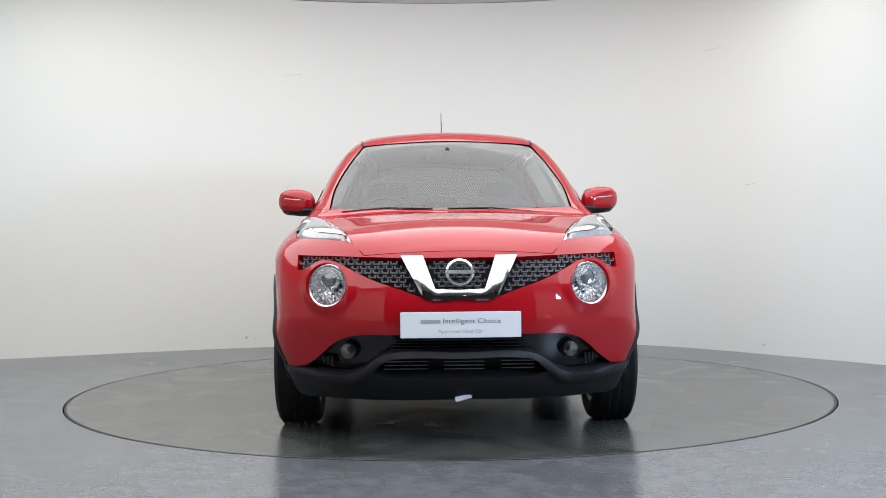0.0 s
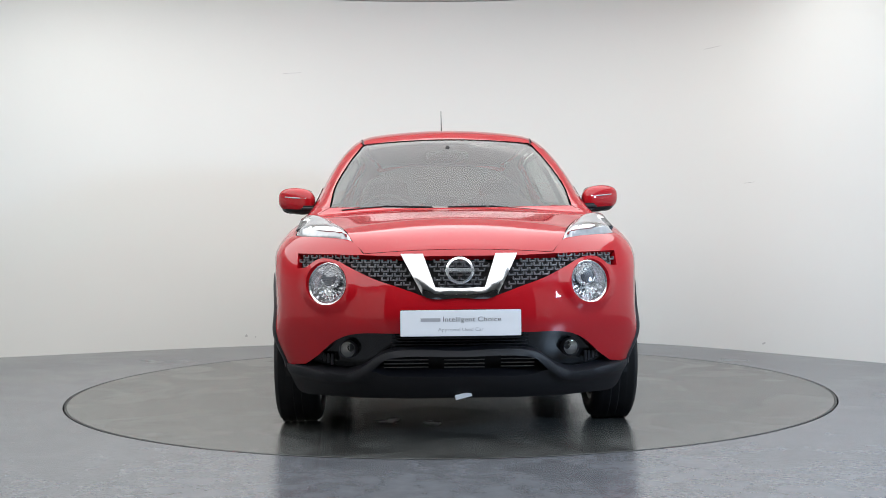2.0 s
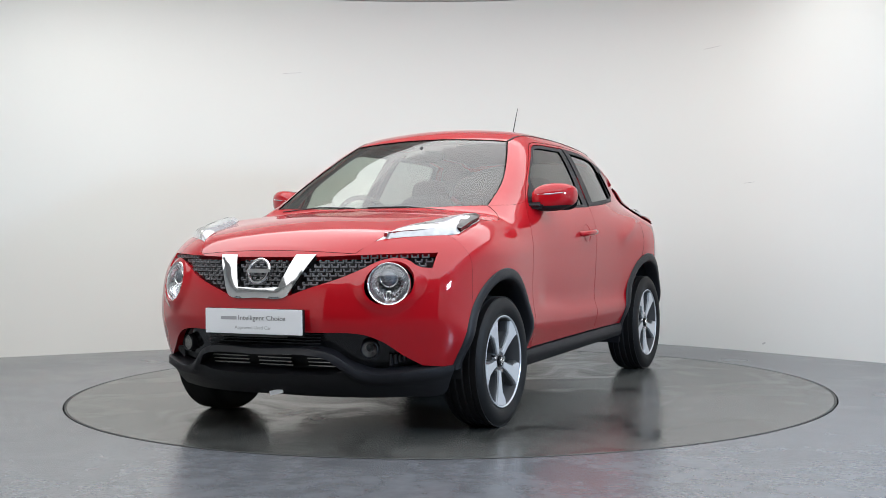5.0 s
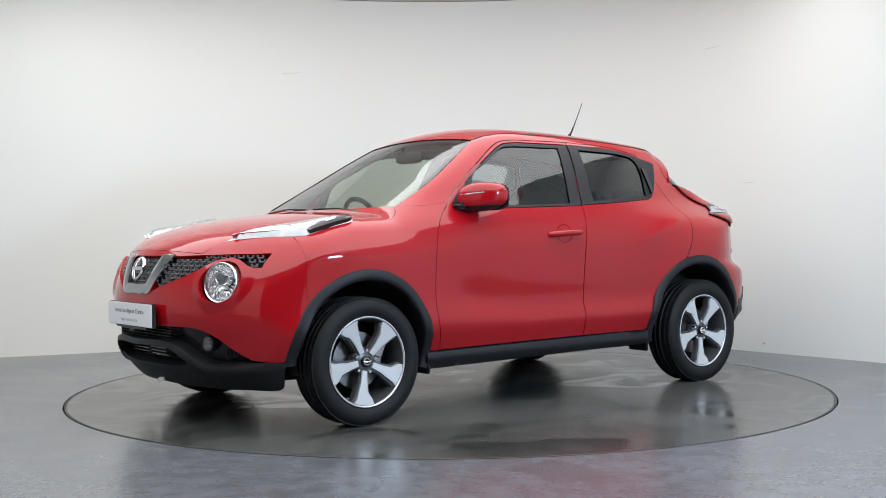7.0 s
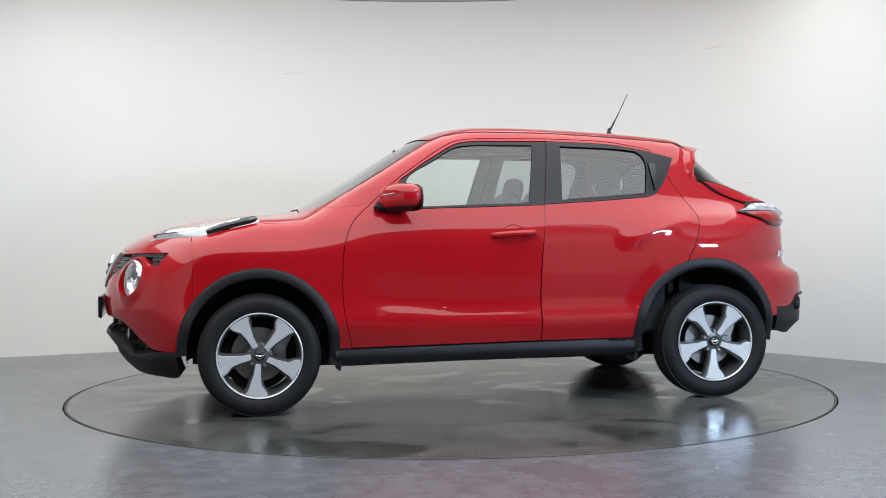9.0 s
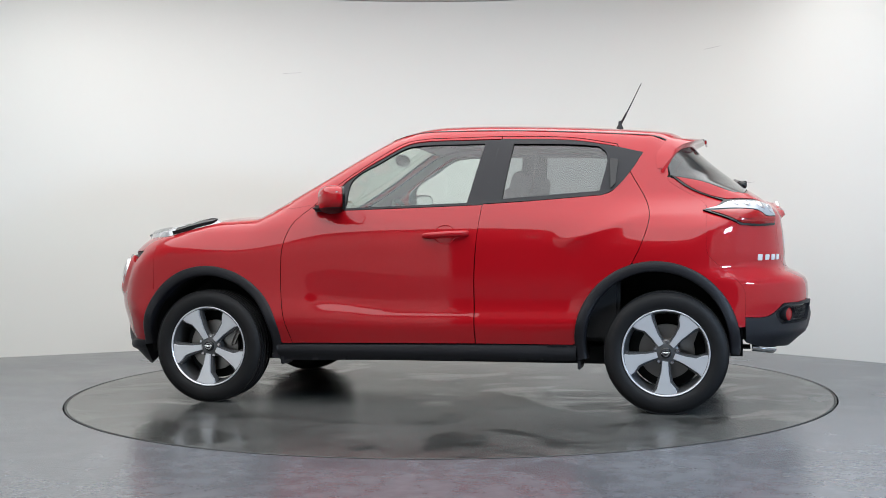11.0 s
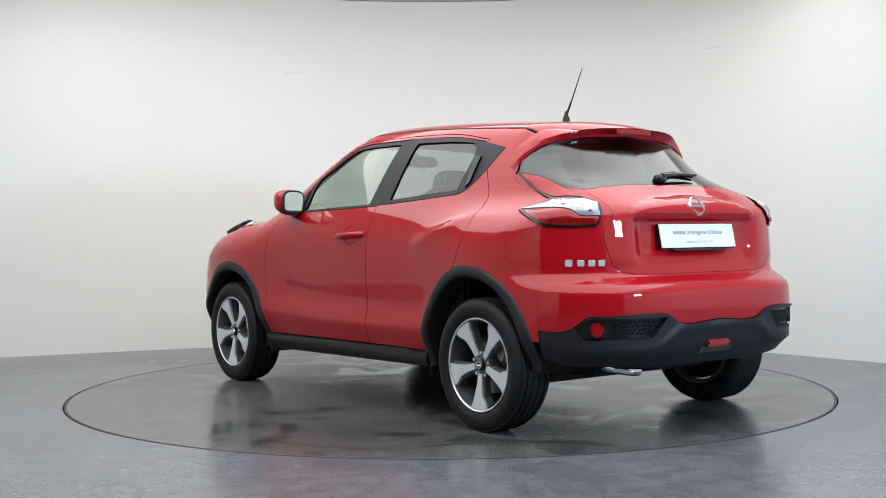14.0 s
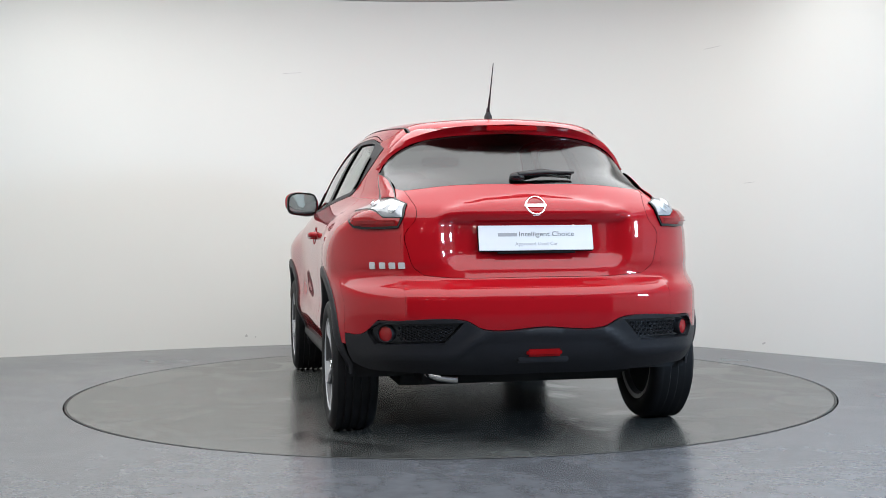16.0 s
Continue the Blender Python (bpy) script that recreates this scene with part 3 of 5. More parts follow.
opening_r = path([(-0.37, 1.452), (-0.77, 1.434), (-0.985, 1.40)], [(-0.985, 1.40), (-1.055, 1.262)], [(-1.055, 1.262), (-0.985, 1.157), (-0.93, 1.134)],
                 [(-0.93, 1.134), (-0.60, 1.11), (-0.312, 1.094)], [(-0.312, 1.094), (-0.374, 1.452)])
glass_r = path([(-0.445, 1.422), (-0.80, 1.408), (-0.905, 1.396)], [(-0.905, 1.396), (-0.945, 1.36), (-0.918, 1.155)], [(-0.918, 1.155), (-0.405, 1.118)], [(-0.405, 1.118), (-0.445, 1.422)])


def crease(x, z):
    """A soft ledge low on the doors."""
    line = 0.50 + 0.05 * step(0.1, 0.65, x)
    width = np.where(z > line + 0.03, 0.10, 0.045)
    return -0.014 * np.exp(-((z - line - 0.03) / width) ** 2) * step(0.76, 0.55, x) * step(-0.98, -0.74, x)


for side in (False, True):
    d = panel("front_door", "y", front_door, RED, car, flip=side, shape=crease, res=0.022, gap=0.003)
    panel("window_surround", "y", surround_f, BLACK, d, holes=[glass_f], flip=side, lift=-0.003, gap=0.001, label="satin black window surround")
    panel("window_pane", "y", glass_f, GLASS, d, flip=side, lift=-0.009, gap=-0.004, rim=0.003, label="clear side window")
    d = panel("rear_door", "y", rear_door, RED, car, holes=[opening_r], flip=side, shape=crease, res=0.022, gap=0.003)
    panel("window_surround", "y", surround_r, BLACK, d, holes=[glass_r], flip=side, lift=0.0022, gap=0.001, label="satin black window surround")
    panel("window_pane", "y", glass_r, GLASS_DARK, d, flip=side, lift=-0.006, gap=-0.004, rim=0.003, label="tinted rear side window")
    s = -1 if side else 1
    # handle hidden in the rear door's black corner
    grip = path([(-0.965, 1.325), (-1.01, 1.32)], [(-1.01, 1.32), (-1.0, 1.19)], [(-1.0, 1.19), (-0.975, 1.165)], [(-0.975, 1.165), (-0.965, 1.325)])
    panel("door_handle", "y", grip, GLOSS_BLACK, d, flip=side, lift=0.012, gap=0.0, rim=0.012, label="upright black handle in the window corner")

# honeycomb opening in the front, with round lamp holes under it
grille_low = [(0.738, 0.785), (0.69, 0.79), (0.63, 0.822), (0.55, 0.818), (0.48, 0.787), (0.38, 0.742), (0.27, 0.705), (0.165, 0.668)]
grille_half = path([(0.0, 0.84), (0.25, 0.84), (0.45, 0.846), (0.738, 0.853)], [(0.738, 0.853), (0.738, 0.785)], grille_low, [(0.165, 0.668), (0.0, 0.664)])
grille_half = np.concatenate([grille_half, [(0.0, 0.664)]])
LAMP = (0.588, 0.717)
lamp_hole = ring_pts(*LAMP, 0.094, 0, 354, 48)


def flank_y(x, z):
    return at_side(np.full(len(z), x) if np.isscalar(x) else x, z)[:, 1]


z_up = np.linspace(ZB, 0.635, 14)
z_dn = np.linspace(0.62, 0.35, 14)
seam = [tuple(q) for q in np.stack([flank_y(XB, z_up), z_up], 1)]
arch_x = ARCH_F[0] + np.sqrt(ARCH**2 - (z_dn - ARCH_F[1]) ** 2)
seam2 = [tuple(q) for q in np.stack([flank_y(arch_x, z_dn), z_dn], 1)]
nose_line = [(y, nose_z - 0.10 * y * y) for y in np.linspace(0, 0.425, 8)]
lamp_low = at_top([(1.83, 0.482), (1.70, 0.636), (1.60, 0.732)])[:, 1:]
red_low = [seam2[-1], (0.80, 0.345), (0.70, 0.348)]
red_low2 = [(0.70, 0.348), (0.64, 0.392), (0.56, 0.462), (0.49, 0.493), (0.28, 0.503), (0.0, 0.505)]
front_half = path(nose_line, [nose_line[-1], tuple(lamp_low[0]), tuple(lamp_low[1]), tuple(lamp_low[2])], seam + seam2[:1], seam2, red_low, red_low2)
front_half = np.concatenate([front_half, [(0.0, 0.505)]])


def lamp_ring(y, z):
    """The raised lip round each lamp."""
    r = np.hypot(np.abs(y) - LAMP[0], z - LAMP[1])
    return 0.016 * np.exp(-((r - 0.1) / 0.022) ** 2)


panel("front_bumper", "f", both(front_half), RED, car, holes=[both(grille_half), lamp_hole, lamp_hole * [-1, 1]], res=0.018, rim=0.035, shape=lamp_ring, gap=0.0002)

# rear: tailgate, glass, wing corner and bumper
glass_half = path([(0.0, 1.44), (0.27, 1.425), (0.44, 1.385)], glass_edge, [(0.622, 1.225), (0.60, 1.155), (0.56, 1.135)], [(0.56, 1.135), (0.34, 1.158), (0.0, 1.165)])
glass_half = np.concatenate([glass_half, [(0.0, 1.165)]])
gate_side = [(0.56, 1.135), (0.545, 1.095), (0.53, 1.05), (0.538, 1.0), (0.57, 0.96), (0.585, 0.93), (0.572, 0.86), (0.548, 0.79), (0.50, 0.755)]
gate_low = [(0.50, 0.755), (0.40, 0.745), (0.0, 0.742)]
gate_half = path([(0.0, 1.165), (0.34, 1.158), (0.56, 1.135)], gate_side, gate_low)
gate_half = np.concatenate([gate_half, [(0.0, 0.742)]])


def gate_shape(y, z):
    """The hooded ledge over the number plate."""
    a = np.abs(y)
    return 0.020 * step(1.0, 1.015, z) * step(1.105 - 0.35 * a**2, 1.085 - 0.35 * a**2, z) * step(0.44, 0.39, a)


tailgate = panel("tailgate", "r", both(gate_half), RED, car, res=0.02, shape=gate_shape)
panel("rear_window", "r", both(glass_half), GLASS_REAR, tailgate, lift=-0.003, gap=0.002, rim=0.006, label="tinted rear window")
rear_half = path([(0.0, 0.742), (0.40, 0.745), (0.50, 0.755)], gate_side[::-1][:5], [(0.57, 0.96), (0.60, 0.94)], [(0.60, 0.94), (0.60, 0.75), (0.60, 0.566)],
                 [(0.60, 0.566), (0.35, 0.566), (0.27, 0.527), (0.0, 0.532)])
rear_half = np.concatenate([rear_half, [(0.0, 0.532)]])
panel("rear_bumper", "r", both(rear_half), RED, car, res=0.022, gap=0.0002)

# the rounded rear corner between flank and tailgate, under the tail lamp
def aslant(p3):
    return np.stack([(p3[:, 0] + p3[:, 1]) * 0.70711, p3[:, 2]], 1)


down = aslant(at_rear([(0.60, z) for z in np.linspace(0.94, 0.566, 14)]))
gate_line = aslant(edge_3d(at_rear, [(0.60, 0.94), (0.57, 0.96), (0.538, 1.0), (0.53, 1.05), (0.545, 1.095), (0.56, 1.135)], 16))
low_line = aslant(edge_3d(at_rear, [(0.60, 0.566), (0.71, 0.566)], 5))
glass_foot = aslant(edge_3d(at_rear, [(0.56, 1.135), (0.60, 1.155), (0.622, 1.225)], 6))
flank_line = aslant(seam_3d)
rear_corner = path([tuple(q) for q in flank_line], [tuple(flank_line[-1]), tuple(aslant(at_rear([(0.77, 0.503)]))[0]), tuple(low_line[-1])], [tuple(q) for q in low_line[::-1]],
                   [tuple(q) for q in down[::-1]], [tuple(q) for q in gate_line], [tuple(q) for q in glass_foot])
for side in (False, True):
    panel("rear_corner", "d", rear_corner, RED, car, flip=side, gap=0.0002, res=0.025)

sides("mirror_foot", "y", path([(0.515, 1.075), (0.64, 1.098)], [(0.64, 1.098), (0.575, 1.158), (0.52, 1.198)], [(0.52, 1.198), (0.515, 1.075)]), BLACK, car, lift=0.004, gap=0.0, rim=0.006, res=0.02, label="black plastic corner under the mirror")
# ---- cladding, lower bumpers and underside ----
def arch_band(centre, a0, a1, s):
    """Black lip round a wheel opening: flat outside, rolled in to the well."""
    bm = bmesh.new()
    cut = [(0.422, -0.004), (0.419, 0.006), (0.409, 0.010), (0.386, 0.012), (0.372, 0.009), (0.366, 0.0), (0.365, -0.07)]
    ang = np.radians(np.linspace(a0, a1, 64))
    rows = []
    for r, h in cut:
        x, z = centre[0] + r * np.cos(ang), centre[1] + r * np.sin(ang)
        y = np.maximum(at_side(x, np.maximum(z, 0.22))[:, 1], 0.80) + h
        rows.append([bm.verts.new((a, s * b, c)) for a, b, c in zip(x, y, z)])
    for r0, r1 in zip(rows, rows[1:]):
        for i in range(len(ang) - 1):
            bm.faces.new((r0[i], r0[i + 1], r1[i + 1], r1[i]))
    bmesh.ops.recalc_face_normals(bm, faces=bm.faces)
    return bm


def well(centre, s):
    """Dark liner over a wheel."""
    bm = bmesh.new()
    ang = np.radians(np.linspace(-12, 192, 40))
    rows = [[bm.verts.new((centre[0] + r * math.cos(a), s * y, centre[1] + r * math.sin(a))) for a in ang] for r, y in ((0.37, 0.81), (0.38, 0.60), (0.36, 0.50), (0.02, 0.48))]
    for r0, r1 in zip(rows, rows[1:]):
        for i in range(len(ang) - 1):
            bm.faces.new((r0[i], r0[i + 1], r1[i + 1], r1[i]))
    return bm


for s in (1, -1):
    part("arch_cladding", arch_band(ARCH_F, -4, 194, s), BLACK, car, "black plastic front wheel arch cladding", 50)
    part("arch_cladding", arch_band(ARCH_R, -14, 188, s), BLACK, car, "black plastic rear wheel arch cladding", 50)
    part("wheel_well", well(ARCH_F, s), DARK, car, smooth=60)
    part("wheel_well", well(ARCH_R, s), DARK, car, smooth=60)

sill = path([(0.87, 0.33), (-0.80, 0.345)], [(-0.80, 0.345), (-0.80, 0.265)], [(-0.80, 0.265), (0.86, 0.24)], [(0.86, 0.24), (0.87, 0.33)])


def sill_shape(x, z):
    return 0.022 * np.exp(-((z - 0.30) / 0.03) ** 2) + 0.004


sides("sill", "y", sill, BLACK, car, gap=0.0, rim=0.06, shape=sill_shape, res=0.02, label="black plastic sill moulding")

# lower front bumper: black apron with a wide mouth, and a dark intake above it
arch_low = np.linspace(0.342, 0.235, 6)
ax = ARCH_F[0] + np.sqrt(ARCH**2 - (arch_low - ARCH_F[1]) ** 2)
apron_edge = [tuple(q) for q in np.stack([flank_y(ax, arch_low), arch_low], 1)]
apron_top = [(0.0, 0.432), (0.30, 0.428), (0.36, 0.405), (0.44, 0.345), (0.50, 0.322), (0.58, 0.322), (0.70, 0.338), (0.80, 0.342), apron_edge[0]]
apron_half = path(apron_top, apron_edge, [apron_edge[-1], (0.74, 0.215), (0.60, 0.205), (0.30, 0.205), (0.0, 0.21)])
apron_half = np.concatenate([apron_half, [(0.0, 0.21)]])
mouth_half = path([(0.0, 0.408), (0.28, 0.405), (0.33, 0.39)], [(0.33, 0.39), (0.385, 0.338)], [(0.385, 0.338), (0.33, 0.318), (0.2, 0.312), (0.0, 0.312)])
mouth_half = np.concatenate([mouth_half, [(0.0, 0.312)]])


def apron_shape(y, z):
    """A rolled ridge along the upper edge and a fold lower down."""
    a = np.abs(y)
    rim_z = 0.43 - 0.108 * step(0.29, 0.48, a) + 0.02 * step(0.55, 0.8, a)
    return (0.012 + 0.022 * np.exp(-((z - rim_z + 0.022) / 0.02) ** 2)) * (1 - 0.9 * step(0.70, 0.84, a))


apron = panel("lower_front_bumper", "f", both(apron_half), BLACK, car, holes=[both(mouth_half)], res=0.02, rim=0.06, gap=0.001, shape=apron_shape, label="black textured lower bumper with a wide mouth")
intake_half = path([(0.0, 0.51), (0.28, 0.508), (0.49, 0.498), (0.56, 0.467), (0.64, 0.397), (0.705, 0.35)], [(0.705, 0.35), (0.58, 0.31), (0.50, 0.31), (0.36, 0.39), (0.30, 0.415), (0.0, 0.42)])
intake_half = np.concatenate([intake_half, [(0.0, 0.42)]])
intake = panel("upper_intake", "f", both(intake_half), GLOSS_BLACK, car, res=0.03, lift=-0.045, gap=-0.012, rim=0.0, label="dark recessed intake between the bumper halves")
panel("mouth_backing", "f", both(mouth_half), DARK, apron, res=0.04, lift=-0.09, gap=-0.03, rim=0.0)
for k in range(5):
    z = 0.325 + k * 0.017
    x = float(solve("f", np.array([0.0]), np.array([z]))[0][0]) - 0.07
    for y0, w in ((0.26, 0.15), (0.02, 0.18), (-0.24, 0.20)):
        part("radiator_fin", box((0.012, w, 0.004), (x - 0.53 * abs(y0) ** 2.4, y0, z)), STEEL, apron)
for k in range(5):
    z = 0.437 + k * 0.014
    part("intake_slat", box((0.014, 0.60, 0.004), (2.025, 0, z), 0.001), BLACK, intake)


def disc_lamp(name, at, r, yaw, mats, parent, label, pitch=0.0):
    """A small round lamp: bezel, bowl and cover, looking along x turned by yaw."""
    m = Matrix.Translation(at) @ Matrix.Rotation(radians(yaw), 4, "Z") @ Matrix.Rotation(radians(-pitch), 4, "Y")
    e = new(name, mesh_of(name, turned([(r * 1.18, -0.03), (r * 1.18, 0.004), (r * 1.08, 0.008), (r, 0.002), (r, -0.02)], 40, "X"), mats[0], 40))
    e.parent, e.matrix_local = parent, m
    tagged(e, label)
    bowl = part("reflector", turned([(r, 0.0), (r * 0.8, -0.02), (r * 0.4, -0.034), (0.0, -0.036)], 40, "X"), mats[1], e)
    lens = part("lens", turned([(r, 0.0), (r * 0.8, 0.002), (r * 0.4, 0.004), (0.0, 0.0045)], 40, "X"), mats[2], e)
    return e


for s in (1, -1):
    disc_lamp("fog_lamp", (float(solve("f", np.array([0.5]), np.array([0.425]))[0][0]) - 0.018, s * 0.5, 0.425), 0.034, s * 18, (BLACK, STEEL, GLASS_LAMP), car, "small round fog lamp with a clear lens")

# slats beside each fog lamp
for s in (1, -1):
    for k in range(4):
        y = 0.575 + 0.018 * k
        z = 0.375 + 0.003 * k
        x = float(solve("f", np.array([y]), np.array([z]))[0][0]) - 0.03
        part("vent_slat", box((0.02, 0.012, 0.05 - 0.008 * k), (x, s * y, z), 0.002), BLACK, intake)

# lower rear bumper with mesh inserts, round reflectors and the centre fog lamp
z_v = np.linspace(0.498, 0.37, 7)
seam_v = [tuple(q) for q in np.stack([flank_y(-1.66, z_v), z_v], 1)]
val_half = path([(0.0, 0.530), (0.27, 0.525), (0.35, 0.564), (0.71, 0.564)], [(0.71, 0.564), (0.77, 0.501), seam_v[0]], seam_v, [seam_v[-1], (0.76, 0.352), (0.62, 0.345), (0.30, 0.325), (0.0, 0.325)])
val_half = np.concatenate([val_half, [(0.0, 0.325)]])
insert_hole = path([(0.36, 0.556), (0.70, 0.556)], [(0.70, 0.556), (0.745, 0.515), (0.715, 0.462)], [(0.715, 0.462), (0.44, 0.468)], [(0.44, 0.468), (0.36, 0.556)])


def val_shape(y, z):
    """A satin ridge under the inserts and a step over the middle."""
    a = np.abs(y)
    ridge = 0.47 - 0.03 * step(0.30, 0.45, a) + 0.06 * step(0.40, 0.24, a)
    return (0.012 + 0.014 * np.exp(-((z - ridge + 0.025) / 0.02) ** 2)) * (1 - 0.9 * step(0.68, 0.80, a))


valance = panel("lower_rear_bumper", "r", both(val_half), BLACK, car, holes=[insert_hole, insert_hole * [-1, 1]], res=0.02, rim=0.04, gap=0.001, shape=val_shape, label="black textured lower rear bumper")
for s in (1, -1):
    panel("mesh_insert", "r", insert_hole * [s, 1], GLOSS_BLACK, valance, lift=-0.012, gap=-0.008, rim=0.0)
    bm = bmesh.new()
    for j in range(6):
        for i in range(16):
            y, z = 0.385 + 0.024 * i + 0.012 * (j % 2), 0.468 + 0.0165 * j
            if not within(np.array([[y, z]]), inset(insert_hole, 0.008))[0] or y > 0.635:
                continue
            c = at_rear([(y, z)])
            n = normals(c)[0]
            c = Vector(c[0] - n * 0.004)
            q = Vector((*n,)).to_track_quat("X", "Z").to_matrix().to_4x4()
            hexa = [(0.0, 0.0125 * math.cos(radians(60 * k)), 0.0085 * math.sin(radians(60 * k))) for k in range(6)]
            inner = [(0.0, b * 0.72, d * 0.72) for _, b, d in hexa]
            m = Matrix.Translation(c) @ q
            o = [bm.verts.new(m @ Vector(v)) for v in hexa]
            o2 = [bm.verts.new(m @ Vector(v)) for v in inner]
            o3 = [bm.verts.new(m @ (Vector(v) + Vector((-0.008, 0, 0)))) for v in inner]
            for k in range(6):
                bm.faces.new((o[k], o[(k + 1) % 6], o2[(k + 1) % 6], o2[k]))
                bm.faces.new((o2[k], o2[(k + 1) % 6], o3[(k + 1) % 6], o3[k]))
    if s < 0:
        bmesh.ops.scale(bm, vec=(1, -1, 1), verts=bm.verts)
        bmesh.ops.reverse_faces(bm, faces=bm.faces)
    tagged(part("honeycomb", bm, BLACK, valance, "", 20), "black honeycomb mesh", kind="stuff")
    c = at_rear([(0.68, 0.508)])[0]
    disc_lamp("rear_reflector", (c[0] - 0.004, s * c[1], c[2]), 0.032, 180 - s * 36, (BLACK, LENS_RED, LENS_RED), valance, "round red reflector in a black bezel")
part("rear_fog_lamp", box((0.03, 0.16, 0.034), (-1.980, 0.0, 0.418), 0.010), LENS_RED, valance, "red lens low in the middle")
part("fog_lamp_recess", box((0.02, 0.24, 0.075), (-1.958, 0.0, 0.410), 0.009), BLACK, valance)

part("underbody", box((3.05, 1.16, 0.13), (0.08, 0, 0.285), 0.03), DARK, car)
# dark boxes added in bonnet and boot so no light shows through
part("bay_blocker", box((0.80, 1.0, 0.52), (1.42, 0, 0.58), 0.05), DARK, car)
part("boot_blocker", box((0.62, 1.14, 0.60), (-1.44, 0, 0.66), 0.05), DARK, car)
part("front_beam", box((0.05, 1.10, 0.10), (1.83, 0, 0.55), 0.02), DARK, car)
part("exhaust_pipe", tube([(-1.70, 0.46, 0.318), (-1.75, 0.455, 0.314), (-1.785, 0.43, 0.308), (-1.80, 0.39, 0.302), (-1.803, 0.35, 0.298)], 0.027, 16), CHROME, car, "short bent chrome exhaust pipe", 60)
part("silencer", box((0.34, 0.24, 0.09), (-1.52, 0.40, 0.31), 0.04, 4), DARK, car)
part("rear_axle", tube([(-1.265, -0.62, 0.29), (-1.265, 0.62, 0.29)], 0.045, 14), DARK, car)
part("front_axle", tube([(1.265, -0.62, 0.30), (1.265, 0.62, 0.30)], 0.04, 14), DARK, car)
for s in (1, -1):
    for x in (0.845, -0.815):
        part("mud_flap", box((0.016, 0.15, 0.05), (x, s * 0.735, 0.240), 0.005), BLACK, car, "black flap by the wheel")
tag = part("tow_tag", box((0.004, 0.075, 0.022), (1.955, 0.015, 0.213), 0.001, 1, Matrix.Rotation(radians(14), 4, "X")), PLATE, car, "small white tag under the bumper")

# ---- grille, badges and lamps ----
panel("grille_backing", "f", both(grille_half), DARK, car, res=0.04, lift=-0.045, gap=-0.015, rim=0.0)
grille = new("grille")
grille.parent = car
tagged(grille, "black honeycomb grille of many small brackets")


def bracket():
    """One U-shaped cell of the grille, open upwards."""
    bm = box((0.014, 0.034, 0.0065), (0, 0, -0.006), 0.0012, 1)
    for y in (-0.0155, 0.0155):
        b2 = box((0.014, 0.0075, 0.013), (0, y * 0.9, 0), 0.001, 1)
        me = bpy.data.meshes.new("tmp")
        b2.to_mesh(me)
        b2.free()
        bm.from_mesh(me)
        bpy.data.meshes.remove(me)
    return bm


SLAT = material("satin_dark_grille", (0.16, 0.16, 0.17), rough=0.25, metal=0.4, vary=0.1)
bracket_mesh = mesh_of("grille_bracket", bracket(), SLAT, 30)
zone = inset(both(grille_half), 0.008)
for j in range(9):
    for i in range(-20, 21):
        y, z = 0.0385 * (i + 0.5 * (j % 2)), 0.838 - 0.0195 * j
        if not within(np.array([[y, z]]), zone)[0]:
            continue
        edge = 0.168 + (z - 0.678) * 0.54
        if edge - 0.115 < abs(y) < edge + 0.015 and abs(y) > 0.10:
            continue
        c = solve("f", np.array([y]), np.array([z]))[0]
        ob = new("grille_bracket", bracket_mesh)
        ob.parent = grille
        ob.matrix_local = Matrix.Translation((c[0] - 0.018, c[1], c[2])) @ Matrix.Rotation(math.atan2(0.53 * 2.4 * abs(y) ** 1.4, 1) * (1 if y > 0 else -1), 4, "Z")

vee = np.concatenate([path([(0.0, 0.656), (0.145, 0.658), (0.165, 0.672)], [(0.165, 0.672), (0.258, 0.846)], [(0.258, 0.846), (0.160, 0.846)], [(0.160, 0.846), (0.108, 0.702)], [(0.108, 0.702), (0.0, 0.698)]), [(0.0, 0.698)]])
panel("chrome_vee", "f", both(vee), CHROME_SHADED, grille, lift=0.008, gap=0.0, rim=0.03, res=0.02, bulge=0.006, label="thick chrome V across the grille")


def badge(parent, at, facing, r):
    """A ring with a bar across: a plain chrome badge."""
    m = Matrix.Translation(at) @ Matrix.Rotation(radians(facing[0]), 4, "Z") @ Matrix.Rotation(radians(facing[1]), 4, "Y")
    e = new("badge", mesh_of("badge", turned([(r, 0.0), (r, 0.008), (r * 0.92, 0.013), (r * 0.82, 0.013), (r * 0.76, 0.006), (r * 0.76, 0.0), (r, 0.0)], 48, "X"), CHROME, 40))
    e.parent, e.matrix_local = parent, m
    tagged(e, "round chrome badge with a bar")
    part("bar", box((0.012, r * 2.06, r * 0.30), (0.008, 0, 0), 0.003), CHROME, e)
    return e


badge(grille, (2.055, 0, 0.775), (0, -18), 0.062)


